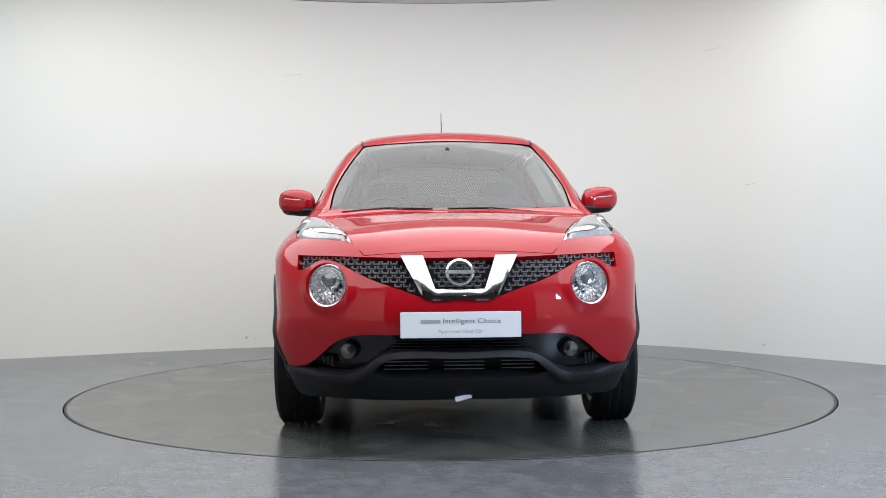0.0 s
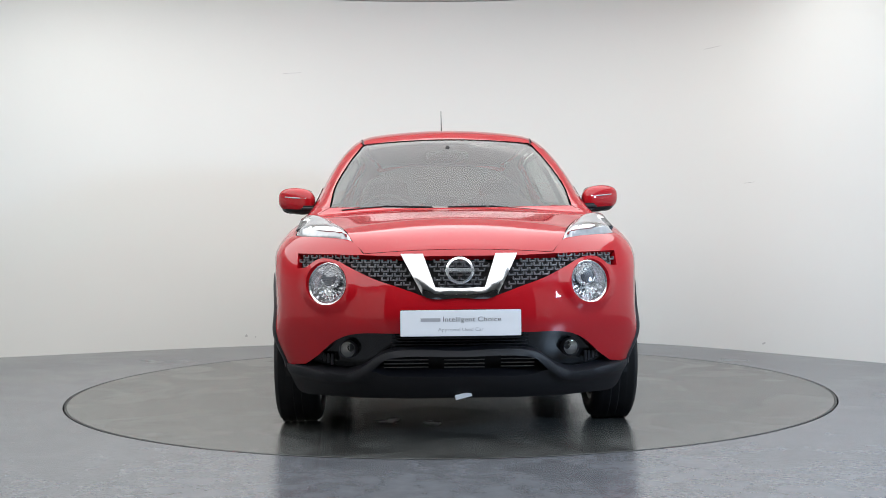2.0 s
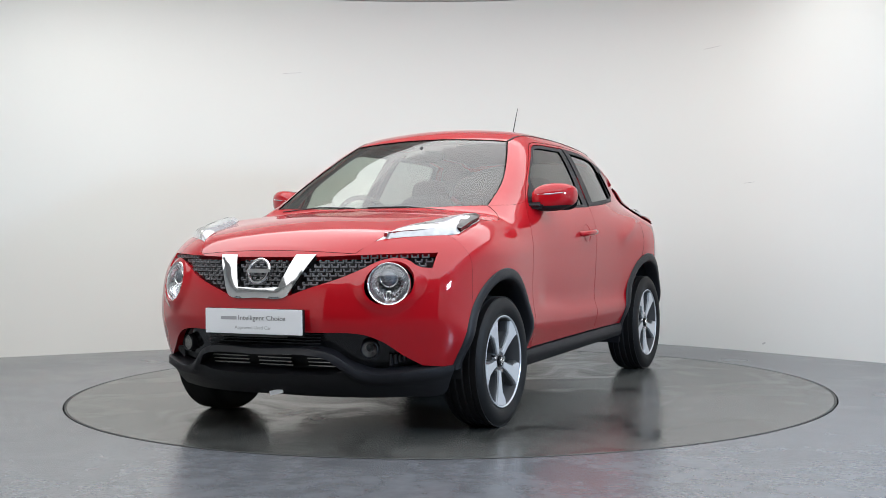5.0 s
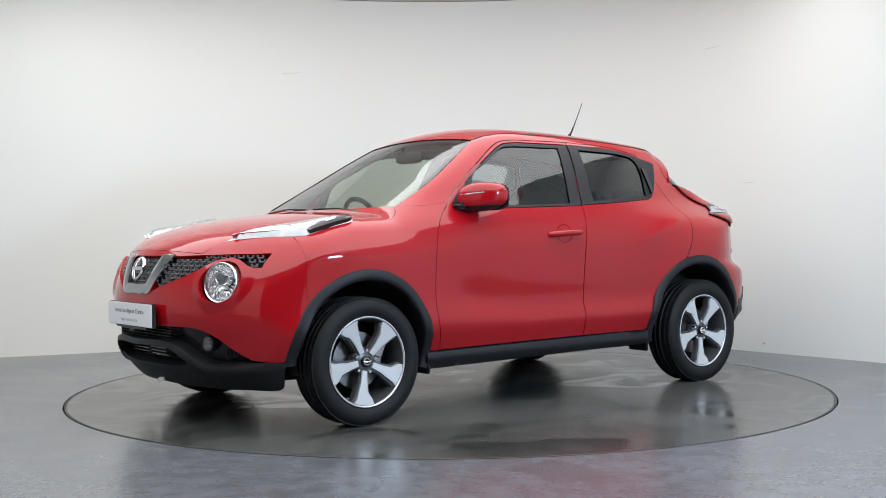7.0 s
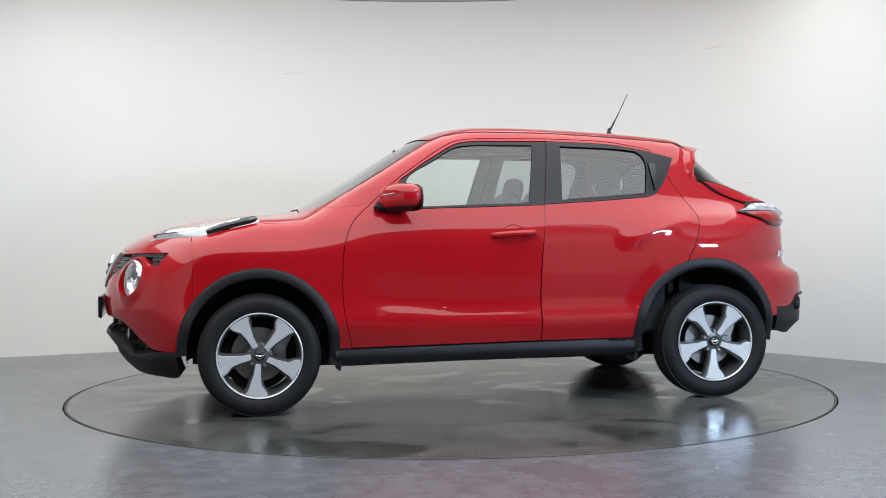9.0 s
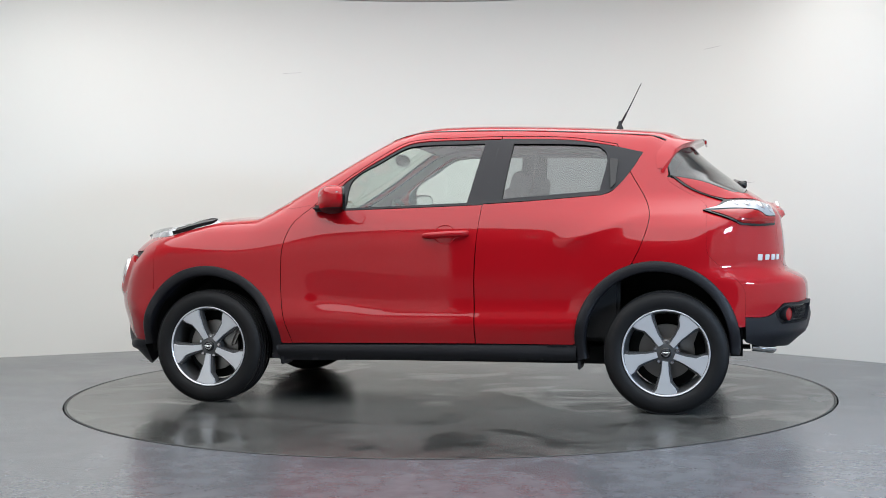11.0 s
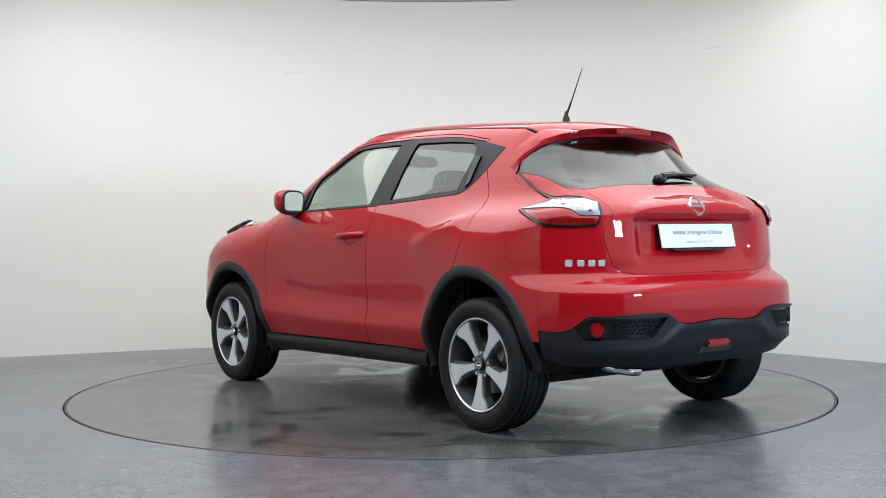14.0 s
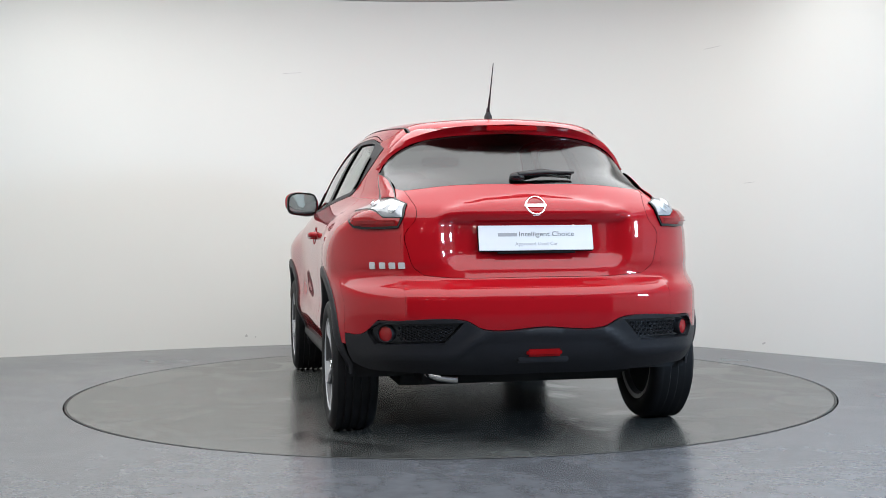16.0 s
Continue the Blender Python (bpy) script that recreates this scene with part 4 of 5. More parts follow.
def headlamp(s):
    """Round lamp: chrome bowl with a projector lens in the upper half, under a clear dome."""
    c = solve("f", np.array([LAMP[0]]), np.array([LAMP[1]]))[0]
    m = Matrix.Translation((c[0] - 0.004, s * c[1], c[2])) @ Matrix.Rotation(radians(s * 24), 4, "Z") @ Matrix.Rotation(radians(-8), 4, "Y")
    e = new("headlamp", mesh_of("headlamp", turned([(0.098, -0.07), (0.098, 0.0), (0.094, 0.006), (0.088, 0.002), (0.088, -0.03)], 56, "X"), REFLECTOR, 40))
    e.parent, e.matrix_local = car, m
    tagged(e, "round headlamp with a clear cover and projector lens")
    part("reflector", turned([(0.089, -0.005), (0.085, -0.02), (0.07, -0.045), (0.04, -0.062), (0.0, -0.068)], 48, "X"), REFLECTOR, e, smooth=60)
    # facets of the bowl
    for k in range(9):
        a = radians(200 + 18 * k)
        part("facet", box((0.012, 0.018, 0.010), (-0.028, 0.058 * math.cos(a), 0.058 * math.sin(a)), 0.002, 1, Matrix.Rotation(a, 4, "X")), CHROME, e)
    pr = part("projector", turned([(0.042, -0.04), (0.042, -0.012), (0.038, -0.006), (0.034, -0.010)], 36, "X"), CHROME, e)
    pr.location = (0, 0, 0.028)
    ln = part("projector_lens", turned([(0.035, -0.012), (0.028, -0.002), (0.015, 0.004), (0.0, 0.006)], 32, "X"), material("dark_lens", (0.10, 0.11, 0.13), rough=0.05, coat=1.0), e, smooth=60)
    ln.location = (0, 0, 0.028)
    bulb = part("bulb_cap", turned([(0.014, -0.05), (0.014, -0.018), (0.0, -0.014)], 20, "X"), CHROME, e)
    bulb.location = (0.0, 0, -0.042)
    part("cover", turned([(0.089, 0.0), (0.08, 0.010), (0.055, 0.020), (0.025, 0.025), (0.0, 0.026)], 48, "X"), GLASS_LAMP, e, smooth=60)


headlamp(1)
headlamp(-1)

# boomerang lamps on the wings
boom = path(lamp_in[1:], lamp_out, lamp_fore)
boom_dark = path([(1.50, 0.728), (1.42, 0.700), (1.32, 0.694), (1.262, 0.712)], [(1.262, 0.712), (1.265, 0.738), (1.40, 0.755), (1.52, 0.760)], [(1.52, 0.760), (1.525, 0.745), (1.50, 0.728)])
boom_rib = path([(1.42, 0.702), (1.36, 0.704), (1.33, 0.716)], [(1.33, 0.716), (1.36, 0.734), (1.41, 0.737)], [(1.41, 0.737), (1.42, 0.702)])
for s in (1, -1):
    k = np.array([1, s])
    b = panel("boomerang_lamp", "z", boom * k, LENS_CLEAR, car, lift=0.0, bulge=0.034, gap=0.002, rim=0.03, res=0.02, label="boomerang-shaped clear lamp on the wing")
    panel("dark_housing", "z", boom_dark * k, GLOSS_BLACK, b, lift=0.022, bulge=0.010, gap=0.0, rim=0.03, res=0.02)
    panel("light_rib", "z", boom_rib * k, CHROME, b, lift=0.030, bulge=0.006, gap=0.0, rim=0.008, res=0.012)
    tip = path([(1.80, 0.500), (1.69, 0.560), (1.56, 0.612)], [(1.56, 0.612), (1.54, 0.70), (1.56, 0.728)], [(1.56, 0.728), (1.68, 0.636), (1.80, 0.500)])
    panel("light_guide", "z", tip * k, CHROME_SHADED, b, lift=0.024, bulge=0.012, gap=0.006, rim=0.02, res=0.015, label="bright front light guide")

# tail lamps: clear above, red below, with a painted arm
tail_all = path([(-0.472, 1.231), (-0.515, 1.174), (-0.593, 1.115), (-0.635, 1.090)], [(-0.635, 1.090), (-0.575, 1.062), (-0.488, 1.040)], [(-0.488, 1.040), (-0.545, 1.0), (-0.605, 0.967)],
                [(-0.605, 0.967), (-0.70, 0.960), (-0.846, 0.963)], [(-0.846, 0.963), (-0.868, 1.02), (-0.856, 1.068)], [(-0.856, 1.068), (-0.785, 1.093), (-0.705, 1.142), (-0.60, 1.197), (-0.472, 1.231)], gap=0.012)
clear_part = path([(-0.505, 1.043), (-0.58, 1.060), (-0.65, 1.082), (-0.70, 1.088)], [(-0.70, 1.088), (-0.78, 1.084), (-0.848, 1.066)], [(-0.848, 1.066), (-0.860, 1.012)], [(-0.860, 1.012), (-0.775, 1.014), (-0.735, 1.036), (-0.66, 1.046), (-0.505, 1.043)], gap=0.012)
arm_part = path([(-0.49, 1.221), (-0.535, 1.168), (-0.605, 1.116), (-0.655, 1.096)], [(-0.655, 1.096), (-0.72, 1.098), (-0.775, 1.094)], [(-0.775, 1.094), (-0.705, 1.136), (-0.60, 1.19), (-0.49, 1.221)], gap=0.012)
for side in (False, True):
    t = panel("tail_lamp", "d", tail_all, GLOSS_BLACK, car, flip=side, lift=0.008, gap=0.0, rim=0.012, res=0.015, label="boomerang tail lamp, clear over red")
    red_part = path([(-0.515, 1.034), (-0.66, 1.040), (-0.735, 1.030), (-0.775, 1.008)], [(-0.775, 1.008), (-0.855, 1.006)], [(-0.855, 1.006), (-0.842, 0.974)], [(-0.842, 0.974), (-0.70, 0.971), (-0.610, 0.977)],
                    [(-0.610, 0.977), (-0.56, 1.004), (-0.515, 1.034)], gap=0.012)
    panel("red_lens", "d", red_part, LENS_RED, t, flip=side, lift=0.011, gap=0.0, rim=0.006, res=0.015, bulge=0.008, label="red lower lens")
    panel("clear_lens", "d", clear_part, LENS_CLEAR, t, flip=side, lift=0.011, gap=0.0, rim=0.006, res=0.015, bulge=0.009, label="clear upper lens")
    for u, z, r in ((-0.815, 1.042, 0.019), (-0.765, 1.056, 0.017), (-0.70, 1.066, 0.012), (-0.655, 1.066, 0.009)):
        panel("reflector_cell", "d", ring_pts(u, z, r, 0, 330, 12), REFLECTOR, t, flip=side, lift=0.021, gap=0.0, rim=0.004, res=0.008, bulge=0.005)
    for z in (0.984, 0.995):
        panel("lens_rib", "d", path([(-0.835, z), (-0.60, z)], [(-0.60, z), (-0.60, z + 0.004)], [(-0.60, z + 0.004), (-0.835, z + 0.004)], [(-0.835, z + 0.004), (-0.835, z)]), LENS_RED, t, flip=side, lift=0.0205, gap=0.0, rim=0.004, res=0.02)
    panel("lamp_arm", "d", arm_part, RED, t, flip=side, lift=0.011, gap=0.0, rim=0.006, res=0.015, bulge=0.005, label="red painted arm of the lamp")
# ---- wheels ----
def wheel_parts():
    """One wheel about its own centre, its outer face towards +y."""
    w = new("wheel")
    R, half_w = 0.317, 0.108
    prof = [(0.222, 0.088), (0.232, 0.098), (0.255, 0.107), (0.28, 0.106), (0.298, 0.098), (0.309, 0.084)]
    tread = []
    for c in (0.072, 0.038, 0.0, -0.038, -0.072):
        tread += [(R - abs(c) * 0.02, c + 0.013), (R - abs(c) * 0.02, c + 0.005)]
        if c > -0.07:
            tread += [(R - 0.008, c - 0.0145), (R - 0.008, c - 0.020)]
    prof = prof + [q for q in tread] + [(0.309, -0.084), (0.298, -0.098), (0.28, -0.106), (0.255, -0.107), (0.232, -0.098), (0.222, -0.088)]
    part("tyre", turned(prof, 96, "Y"), RUBBER, w, "black road tyre with straight grooves", 32)
    part("rim_barrel", turned([(0.224, 0.092), (0.219, 0.096), (0.211, 0.090), (0.205, 0.06), (0.196, 0.0), (0.20, -0.088), (0.222, -0.092)], 72, "Y"), ALLOY_GREY, w, "grey inner rim", 40)
    part("rim_lip", turned([(0.2235, 0.0915), (0.2225, 0.0965), (0.2195, 0.0975), (0.2145, 0.093), (0.212, 0.088)], 96, "Y"), ALLOY, w, "machined rim edge", 40)
    part("brake_disc", turned([(0.0, 0.012), (0.07, 0.012), (0.07, 0.0), (0.142, 0.0), (0.142, -0.022), (0.0, -0.022)], 56, "Y"), STEEL, w, "bare steel brake disc", 30)
    part("wheel_back", turned([(0.0, -0.05), (0.19, -0.05), (0.19, -0.06), (0.0, -0.06)], 40, "Y"), DARK, w)
    cal = part("brake_caliper", box((0.075, 0.06, 0.13), (-0.115, 0.005, 0.065), 0.015, 2, Matrix.Rotation(radians(-25), 4, "Y")), STEEL, w, "bare metal brake caliper")
    # spokes: a machined blade over a grey body, raked like a pinwheel
    face = [(0.045, -0.014), (0.1, -0.016), (0.186, -0.032), (0.209, -0.044), (0.2135, -0.0), (0.2125, 0.03), (0.208, 0.072), (0.178, 0.058), (0.15, 0.031), (0.1, 0.02), (0.045, 0.014)]
    under = [(0.04, -0.022), (0.1, -0.024), (0.18, -0.044), (0.203, -0.058), (0.209, -0.0), (0.208, 0.03), (0.2, 0.08), (0.18, 0.07), (0.15, 0.044), (0.1, 0.03), (0.04, 0.022)]

    def blade(pts, y_hub, y_rim, thick, bev):
        bm = bmesh.new()
        top = [bm.verts.new((v, y_hub + (y_rim - y_hub) * (u / 0.21) ** 1.3, u)) for u, v in pts]
        low = [bm.verts.new((v * 1.05, y_hub - thick + (y_rim - y_hub) * (u / 0.21), u)) for u, v in pts]
        n = len(pts)
        bm.faces.new(top)
        bm.faces.new(low[::-1])
        for i in range(n):
            bm.faces.new((top[i], low[i], low[(i + 1) % n], top[(i + 1) % n]))
        bmesh.ops.recalc_face_normals(bm, faces=bm.faces)
        bmesh.ops.bevel(bm, geom=[e for e in bm.edges if all(v in top for v in e.verts)], offset=bev, segments=2, affect="EDGES", clamp_overlap=True)
        return bm
    fm, um = mesh_of("spoke_face", blade(face, 0.076, 0.092, 0.012, 0.0015), ALLOY, 25), mesh_of("spoke", blade(under, 0.062, 0.080, 0.035, 0.003), ALLOY_GREY, 25)
    nut = mesh_of("lug_nut", turned([(0.0, 0.07), (0.008, 0.07), (0.010, 0.064), (0.011, 0.045)], 6, "Y"), CHROME, 20)
    for k in range(5):
        a = radians(27 + 72 * k)
        rot = Matrix.Rotation(a, 4, "Y")
        sp = new("spoke", um)
        sp.parent, sp.matrix_local = w, rot
        f = new("spoke_face", fm)
        f.parent, f.matrix_local = sp, Matrix.Identity(4)
        ln = new("lug_nut", nut)
        ln.parent = w
        ln.matrix_local = Matrix.Rotation(a + radians(36), 4, "Y") @ Matrix.Translation((0, 0.006, 0.057))
    part("hub", turned([(0.0, 0.072), (0.05, 0.070), (0.066, 0.060), (0.07, 0.02)], 40, "Y"), ALLOY_GREY, w, "", 40)
    cap = part("centre_cap", turned([(0.0, 0.086), (0.022, 0.086), (0.027, 0.082), (0.028, 0.07)], 36, "Y"), GLOSS_BLACK, w, "small black centre cap with a chrome ring")
    part("cap_ring", turned([(0.013, 0.086), (0.014, 0.089), (0.018, 0.089), (0.019, 0.086)], 30, "Y"), CHROME, cap)
    part("cap_bar", box((0.044, 0.003, 0.007), (0, 0.088, 0), 0.001, 1), CHROME, cap)
    return w


WHEEL_Y, HUB_Z = 0.772, 0.316
wheel = wheel_parts()
tagged(wheel, "five-spoke alloy wheel with a black tyre")
wheel.parent = car
wheel.matrix_local = pose(1.265, WHEEL_Y, HUB_Z)
for x, y, spin, turn in ((-1.265, WHEEL_Y, 5, 0), (1.265, -WHEEL_Y, 20, 180), (-1.265, -WHEEL_Y, -14, 180)):
    copy_thing(wheel, pose(x, y, HUB_Z, 0, 0, turn) @ Matrix.Rotation(radians(spin), 4, "Y"))

# ---- door mirrors, handles, aerial, wipers, spoiler ----
def superball(size, power, at, cut=None, keep_above=True, taper=0.0, steps=(40, 24)):
    """A rounded block; taper narrows it towards +y."""
    bm = bmesh.new()
    bmesh.ops.create_uvsphere(bm, u_segments=steps[0], v_segments=steps[1], radius=1)
    for v in bm.verts:
        q = v.co
        k = (abs(q.x) ** power + abs(q.y) ** power + abs(q.z) ** power) ** (-1 / power)
        q = q * k
        f = 1 - taper * max(0, q.y)
        v.co = Vector((q.x * size[0] * f, q.y * size[1], q.z * size[2] * f)) + Vector(at)
    if cut is not None:
        bmesh.ops.bisect_plane(bm, geom=bm.verts[:] + bm.edges[:] + bm.faces[:], plane_co=cut[0], plane_no=cut[1], clear_inner=keep_above, clear_outer=not keep_above)
    return bm


def door_mirror(s):
    e = new("door_mirror")
    e.parent = car
    tagged(e, "red door mirror with a black base")
    c = (0.518, 0.862, 1.128)

    def put(name, bm, mat, label="", parent=e, smooth=50):
        bmesh.ops.bisect_plane(bm, geom=bm.verts[:] + bm.edges[:] + bm.faces[:], plane_co=(0.455, 0, 0), plane_no=(1, 0, 0), clear_inner=True)
        # rake the shell: lean it back towards its outer end
        for v in bm.verts:
            v.co.x -= 0.42 * (v.co.y - 0.86)
            v.co.z += 0.10 * (v.co.y - 0.86)
            v.co.y *= s
        if s < 0:
            bmesh.ops.reverse_faces(bm, faces=bm.faces)
        return part(name, bm, mat, parent, label, smooth)
    put("cap", superball((0.086, 0.108, 0.076), 2.8, c, ((0, 0.862, 1.080), (0, 0.05, 1)), True, 0.12), RED, "glossy red mirror cap")
    put("base", superball((0.083, 0.106, 0.075), 2.8, c, ((0, 0.862, 1.080), (0, 0.05, 1)), False, 0.12), BLACK, "black lower mirror shell")
    # the arm and the mirror sheet
    part("arm", box((0.10, 0.09, 0.036), (0.60, s * 0.785, 1.082), 0.014, 3), BLACK, e, "black arm on the door corner")
    bm = bmesh.new()
    ring = [bm.verts.new((0, 0.103 * math.copysign(abs(math.cos(a)) ** 0.6, math.cos(a)), 0.071 * math.copysign(abs(math.sin(a)) ** 0.6, math.sin(a)))) for a in np.linspace(0, 2 * math.pi, 40, endpoint=False)]
    bm.faces.new(ring)
    r = bmesh.ops.extrude_face_region(bm, geom=list(bm.faces))
    bmesh.ops.translate(bm, verts=[v for v in r["geom"] if isinstance(v, bmesh.types.BMVert)], vec=(0.012, 0, 0))
    bmesh.ops.recalc_face_normals(bm, faces=bm.faces)
    sheet = part("mirror_rim", bm, GLOSS_BLACK, e, "black rim of the mirror")
    sheet.matrix_local = pose(0.455, s * 0.862, 1.128, 0, 0, s * 22.8)
    bm = bmesh.new()
    ring = [bm.verts.new((-0.003, 0.092 * math.copysign(abs(math.cos(a)) ** 0.6, math.cos(a)), 0.060 * math.copysign(abs(math.sin(a)) ** 0.6, math.sin(a)))) for a in np.linspace(0, 2 * math.pi, 40, endpoint=False)]
    bm.faces.new(ring[::-1])
    part("mirror_glass", bm, MIRROR, sheet, "mirror glass")
    strip = tube([(0.618, s * 0.80, 1.140), (0.604, s * 0.86, 1.143), (0.565, s * 0.92, 1.150), (0.510, s * 0.957, 1.158), (0.452, s * 0.966, 1.166)], 0.0045, 8, 0.003)
    part("signal_strip", strip, LENS_CLEAR, e, "slim clear indicator strip", 60)


door_mirror(1)
door_mirror(-1)

for s in (1, -1):
    def on_door(x, z, out):
        q = at_side(x, z)[0]
        return (q[0], s * (q[1] + out), q[2])
    h = part("door_handle", tube([on_door(0.008, 0.925, -0.004), on_door(-0.005, 0.926, 0.022), on_door(-0.05, 0.93, 0.03), on_door(-0.12, 0.934, 0.032), on_door(-0.185, 0.936, 0.03), on_door(-0.215, 0.937, 0.02), on_door(-0.225, 0.937, -0.004)], 0.016, 12), RED, car, "red pull handle on the door", 70)
    panel("handle_bowl", "y", ring_pts(-0.105, 0.93, 0.052, 0, 350, 30) * [1.15, 1] + [0.0158, 0], RED, h, flip=s < 0, lift=-0.001, gap=0.0, rim=0.0, res=0.012,
          shape=lambda x, z: -0.02 * (1 - np.clip(np.hypot((x + 0.105) / 1.15, z - 0.93) / 0.052, 0, 1) ** 2) + 0.004)

aerial = part("aerial", tube([(-0.985, 0, 1.59), (-1.09, 0, 1.80)], 0.0042, 8, 0.0022), BLACK, car, "thin raked roof aerial")
part("aerial_base", turned([(0.021, 1.522), (0.020, 1.545), (0.011, 1.562), (0.007, 1.585), (0.0, 1.588)], 20, "Z"), BLACK, aerial).location = (-0.965, 0, 0)
part("aerial_coil", tube([(-0.965, 0, 1.56), (-1.005, 0, 1.633)], 0.007, 10, 0.005), BLACK, aerial)

arm_c = at_rear([(0.03, 1.195), (-0.10, 1.205), (-0.245, 1.205)])
wiper = part("rear_wiper", tube([tuple(q + np.array([-0.025, 0, 0.012])) for q in arm_c], 0.013, 10, 0.006), GLOSS_BLACK, car, "black rear wiper lying on the window", 60)
part("wiper_pivot", superball((0.026, 0.036, 0.022), 2.4, tuple(arm_c[0] + np.array([-0.012, 0.0, 0.0])), steps=(20, 12)), GLOSS_BLACK, wiper, "", 60)
part("wiper_blade", tube([tuple(q + np.array([-0.012, 0, 0.0])) for q in at_rear([(0.02, 1.205), (-0.10, 1.225), (-0.24, 1.21)])], 0.015, 8, 0.007), GLOSS_BLACK, wiper, "", 60)
for a, b in (((0.99, -0.1), (0.955, -0.58)), ((0.995, 0.45), (0.99, -0.02))):
    q = at_top([a, ((a[0] + b[0]) / 2 - 0.012, (a[1] + b[1]) / 2), b])
    part("front_wiper", tube([tuple(v + np.array([0.026, 0, -0.012])) for v in q], 0.004, 8), BLACK, car, "black wiper at the foot of the windscreen", 60)


def spoiler():
    a = [tuple(at_top([(-1.365, 0)])[0]), tuple(at_top([(-1.34, 0.27)])[0]), tuple(at_top([(-1.265, 0.44)])[0]), tuple(at_side(-1.215, 1.355)[0]), tuple(at_side(-1.215, 1.268)[0])]
    b = [(-1.464, 0, 1.456), (-1.434, 0.27, 1.444), (-1.338, 0.45, 1.405), (-1.29, 0.545, 1.352), (-1.255, 0.612, 1.262)]
    lip = at_rear([(0, 1.422), (0.27, 1.409), (0.437, 1.382), (0.548, 1.328), (0.618, 1.248)])
    c = [tuple(q + n * 0.014) for q, n in zip(lip, normals(lip))]
    d = [tuple(q) for q in at_rear([(0, 1.418), (0.27, 1.405), (0.435, 1.379), (0.545, 1.325), (0.615, 1.245)])]
    u = np.linspace(0, 4, 26)
    curves = [np.stack([spline([(i, q[k]) for i, q in enumerate(row)])(u) for k in range(3)], 1) for row in (a, b, c, d)]
    mid = curves[0] * 0.45 + curves[1] * 0.55 + np.array([0, 0, 0.006])
    rows = [curves[0] + [0.004, 0, 0.0035], mid, curves[1], curves[2], curves[3]]
    bm = bmesh.new()
    rings = []
    for row in rows:
        full = np.concatenate([row[::-1] * [1, -1, 1], row[1:]])
        rings.append([bm.verts.new(q) for q in full])
    for r0, r1 in zip(rings, rings[1:]):
        for i in range(len(r0) - 1):
            bm.faces.new((r0[i], r0[i + 1], r1[i + 1], r1[i]))
    bmesh.ops.recalc_face_normals(bm, faces=bm.faces)
    return bm


sp = part("roof_spoiler", spoiler(), RED, car, "red roof spoiler over the rear window", 38)
part("brake_light", box((0.012, 0.25, 0.026), (-1.457, 0, 1.437), 0.005), LENS_RED, sp, "slim red high brake light")

# ---- number plates, badges on the rear ----
def lettering(text, height, width, mat, parent, m, name="lettering"):
    cu = bpy.data.curves.new(name, "FONT")
    cu.body, cu.size, cu.align_x, cu.extrude = text, height, "LEFT", 0.0004
    ob = bpy.data.objects.new(name, cu)
    scene.collection.objects.link(ob)
    bpy.context.view_layer.update()
    me = bpy.data.meshes.new_from_object(ob.evaluated_get(bpy.context.evaluated_depsgraph_get()))
    bpy.data.objects.remove(ob)
    xs = [v.co.x for v in me.vertices]
    k = width / (max(xs) - min(xs))
    for v in me.vertices:
        v.co.x = (v.co.x - min(xs)) * k
    me.materials.clear()
    me.materials.append(mat)
    o = new(name, me)
    o.parent, o.matrix_local = parent, m
    return o


def number_plate(at, facing, tilt):
    """A white show plate with two printed lines; text runs along the plate's own x, its face towards +z."""
    m = Matrix.Translation(at) @ Matrix.Rotation(radians(facing), 4, "Z") @ Matrix.Rotation(radians(90 + tilt), 4, "X")
    e = new("number_plate", mesh_of("number_plate", box((0.524, 0.113, 0.006), (0, 0, 0), 0.002), PLATE, 30))
    e.parent, e.matrix_local = car, m
    tagged(e, "white show plate with two grey printed lines")
    part("plate_backing", box((0.528, 0.118, 0.02), (0, -0.001, -0.0135), 0.004), GLOSS_BLACK, e, "black plate holder")
    part("word_bar", box((0.086, 0.015, 0.0012), (-0.131, 0.0145, 0.0036)), INK_PALE, e)
    lettering("Intelligent Choice", 0.030, 0.252, INK, e, pose(-0.077, 0.0065, 0.0034))
    lettering("Approved Used Car", 0.021, 0.197, INK_PALE, e, pose(-0.0985, -0.0345, 0.0034))
    part("holder_lip", box((0.36, 0.010, 0.006), (0.0, -0.0645, -0.008), 0.002), GLOSS_BLACK, e)
    return e


number_plate((2.112, 0, 0.551), 90, 0)
number_plate((-1.866, 0, 0.916), -90, -12)
c = at_rear([(0.0, 1.056)])[0]
badge(car, (c[0] - 0.022, 0, 1.056), (180, -24), 0.049)
for k, (w, h) in enumerate(((0.040, 0.040), (0.040, 0.036), (0.040, 0.036), (0.040, 0.036))):
    q = at_rear([(0.715 - 0.039 * k, 0.80)])
    n = normals(q)[0]
    m = Matrix.Translation(q[0]) @ Vector(n).to_track_quat("X", "Z").to_matrix().to_4x4()
    ob = part("model_badge", box((0.006, w * 0.8, h * 0.8), (0.002, 0, 0), 0.0025, 2), SILVER, car, "small silver badge block")
    ob.matrix_local = m

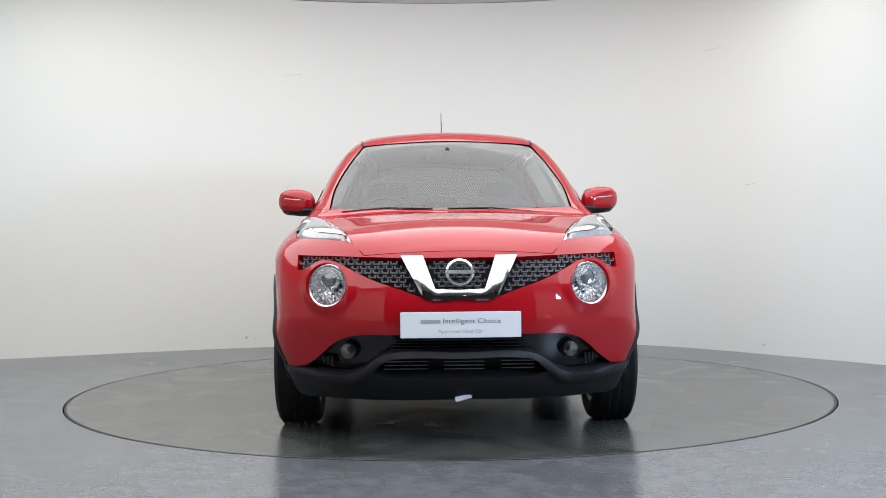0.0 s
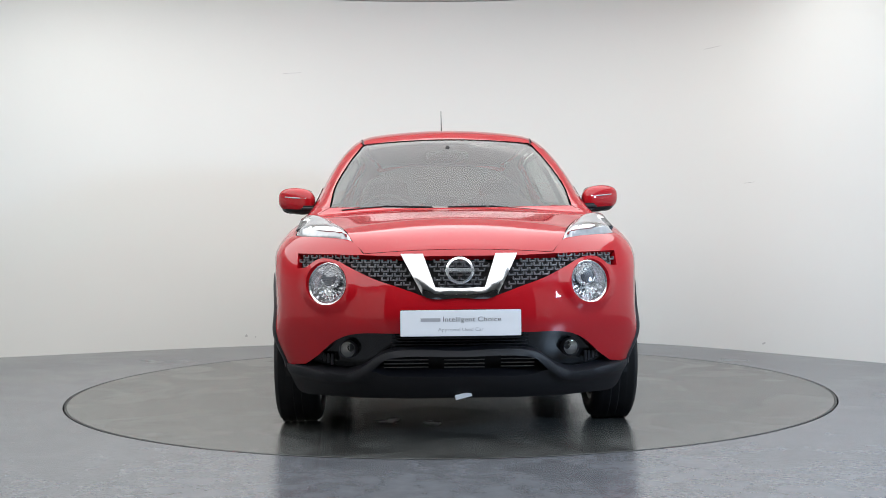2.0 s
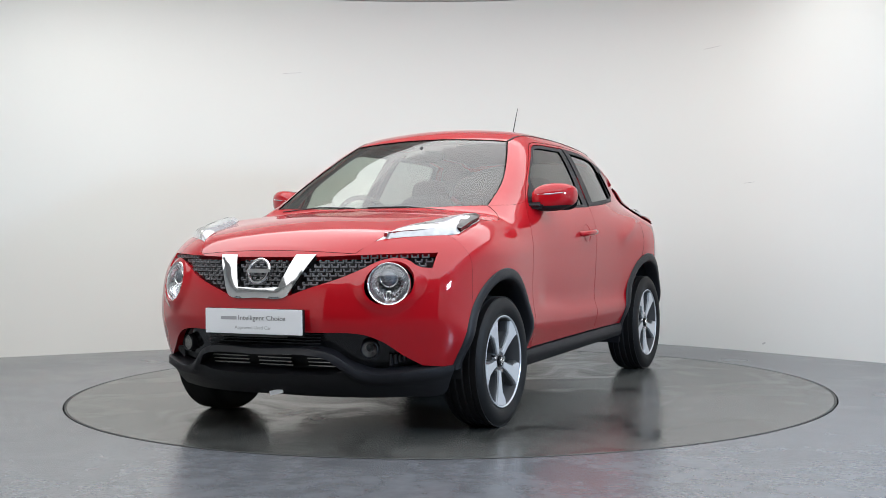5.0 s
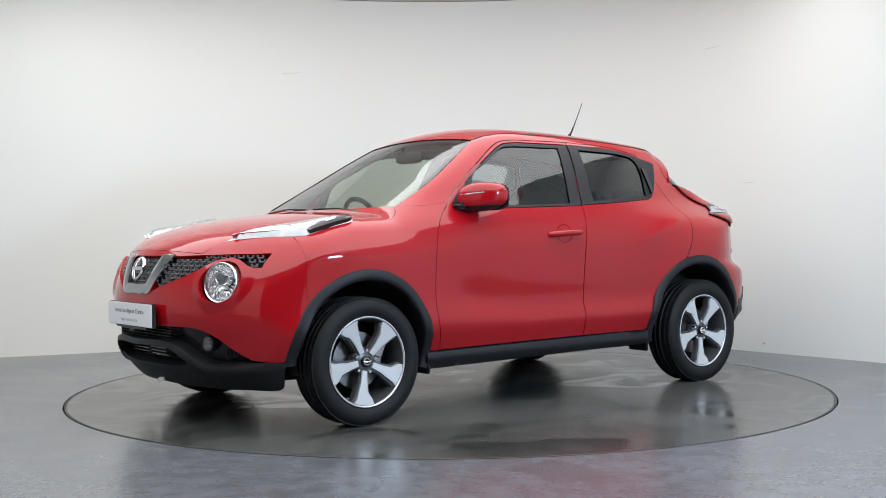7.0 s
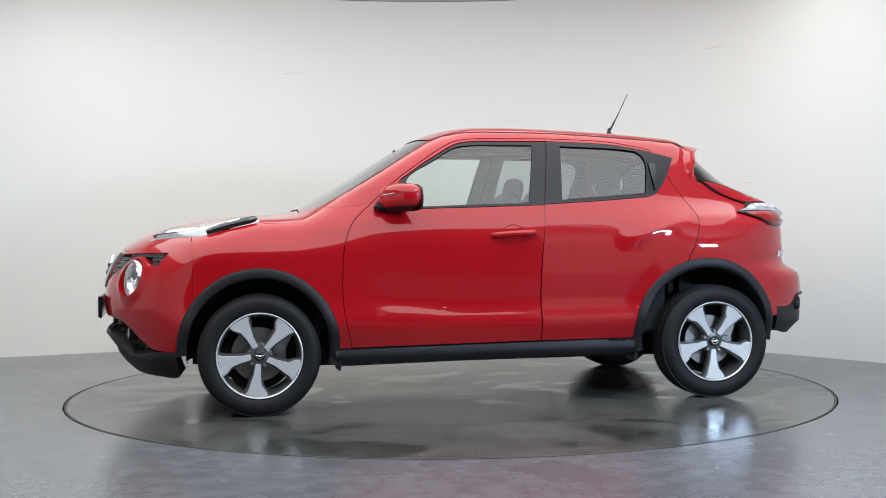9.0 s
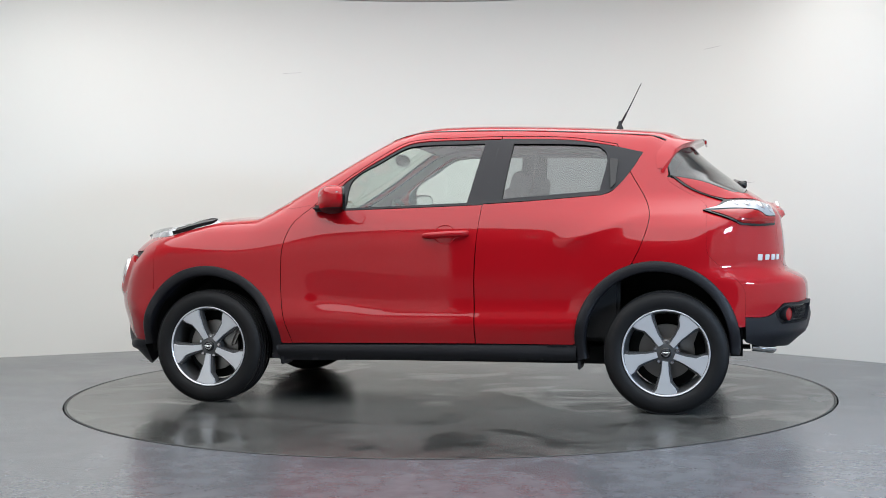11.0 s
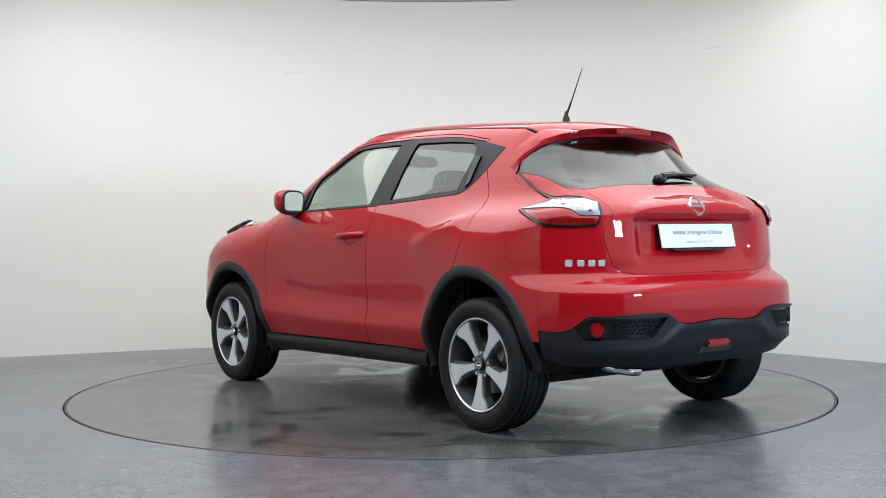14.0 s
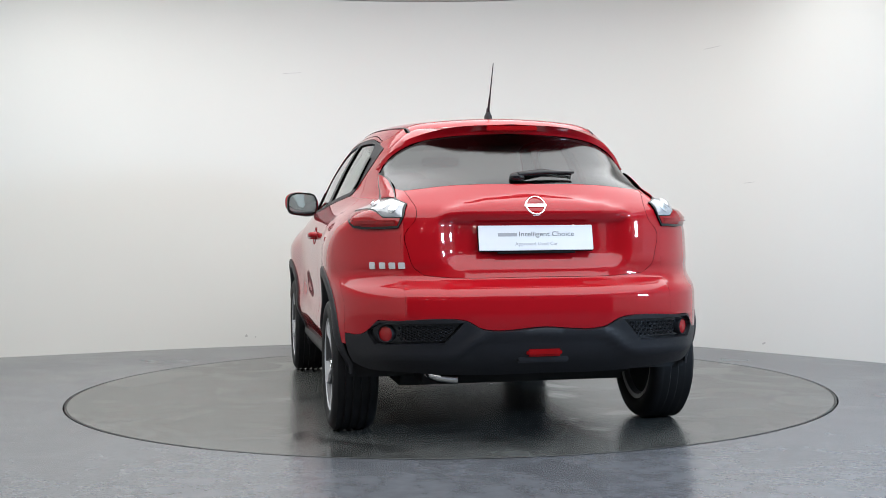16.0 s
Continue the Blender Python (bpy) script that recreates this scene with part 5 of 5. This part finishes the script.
# ---- the cabin ----
def seat(y, name="front_seat"):
    e = new(name)
    e.parent = car
    tagged(e, "dark cloth front seat")
    part("cushion", superball((0.27, 0.25, 0.085), 3.2, (0.05, y, 0.60)), CLOTH, e, smooth=60)
    bm = superball((0.085, 0.24, 0.33), 3.2, (0, 0, 0))
    bmesh.ops.transform(bm, matrix=Matrix.Translation((-0.32, y, 0.87)) @ Matrix.Rotation(radians(-17), 4, "Y"), verts=bm.verts)
    part("backrest", bm, CLOTH, e, smooth=60)
    bm = superball((0.05, 0.13, 0.085), 3.0, (0, 0, 0))
    bmesh.ops.transform(bm, matrix=Matrix.Translation((-0.435, y, 1.20)) @ Matrix.Rotation(radians(-12), 4, "Y"), verts=bm.verts)
    part("headrest", bm, CLOTH, e, smooth=60)
    for k in (-0.05, 0.05):
        part("headrest_post", tube([(-0.40, y + k, 1.05), (-0.43, y + k, 1.16)], 0.006, 8), CHROME, e)


seat(0.36)
seat(-0.36)
bench = part("rear_bench", superball((0.26, 0.58, 0.09), 3.4, (-0.80, 0, 0.62)), CLOTH, car, "dark cloth rear bench", 60)
bm = superball((0.08, 0.58, 0.27), 3.6, (0, 0, 0))
bmesh.ops.transform(bm, matrix=Matrix.Translation((-1.07, 0, 0.86)) @ Matrix.Rotation(radians(-14), 4, "Y"), verts=bm.verts)
part("backrest", bm, CLOTH, bench, smooth=60)
for y in (0.34, 0.0, -0.34):
    part("headrest", superball((0.045, 0.12, 0.06), 3.0, (-1.15, y, 1.15)), CLOTH, bench, smooth=60)
part("dashboard", superball((0.24, 0.66, 0.16), 3.6, (0.74, 0, 0.90)), DARK, car, "dark dashboard", 60)
part("steering_wheel", turned([(0.185 + 0.015 * math.cos(a), 0.015 * math.sin(a)) for a in np.linspace(0, 2 * math.pi, 13)], 48, "X"), GLOSS_BLACK, car, "black steering wheel", 60).matrix_local = pose(0.44, -0.36, 0.98, 0, 22, 0)
part("steering_hub", superball((0.04, 0.17, 0.035), 2.6, (0.46, -0.36, 0.97)), GLOSS_BLACK, car, smooth=60)
mir = part("cabin_mirror", superball((0.02, 0.125, 0.036), 3.4, (0.36, 0, 1.385)), GLOSS_BLACK, car, "black cabin mirror", 60)
part("mirror_stalk", tube([(0.36, 0, 1.39), (0.41, 0, 1.435)], 0.012, 8), GLOSS_BLACK, mir)
for s in (1, -1):
    part("door_lining", box((1.75, 0.05, 0.68), (-0.15, s * 0.715, 0.70), 0.02), DARK, car)
    part("sun_visor", box((0.13, 0.34, 0.014), (0.17, s * 0.30, 1.465), 0.006, 2, Matrix.Rotation(radians(14), 4, "Y")), HEADLINER, car, "grey sun visor")
part("bulkhead", box((0.06, 1.30, 0.60), (0.93, 0, 0.70), 0.02), DARK, car)


def motions():
    """The turntable carries the car round: still at first, then at an even pace."""
    turns = [(0.0, -88.32), (2.1, -88.32), (2.5, -89.5), (3.0, -92.5), (3.5, -96.7), (4.0, -102.6)]
    turns += [(4.5 + 0.5 * i, -135.0 - 13.02 * (4.5 + 0.5 * i - 6.5)) for i in range(24)]
    off = Vector((-0.076, -0.009, 0))
    car_rows, disc_rows = [], []
    for t, a in turns:
        r = pose(0, 0, 0, 0, 0, a)
        car_rows.append((t, pose(*(r @ off), 0, 0, a)))
        disc_rows.append((t, r))
    walk(car, car_rows)
    walk(turntable, disc_rows)


motions()
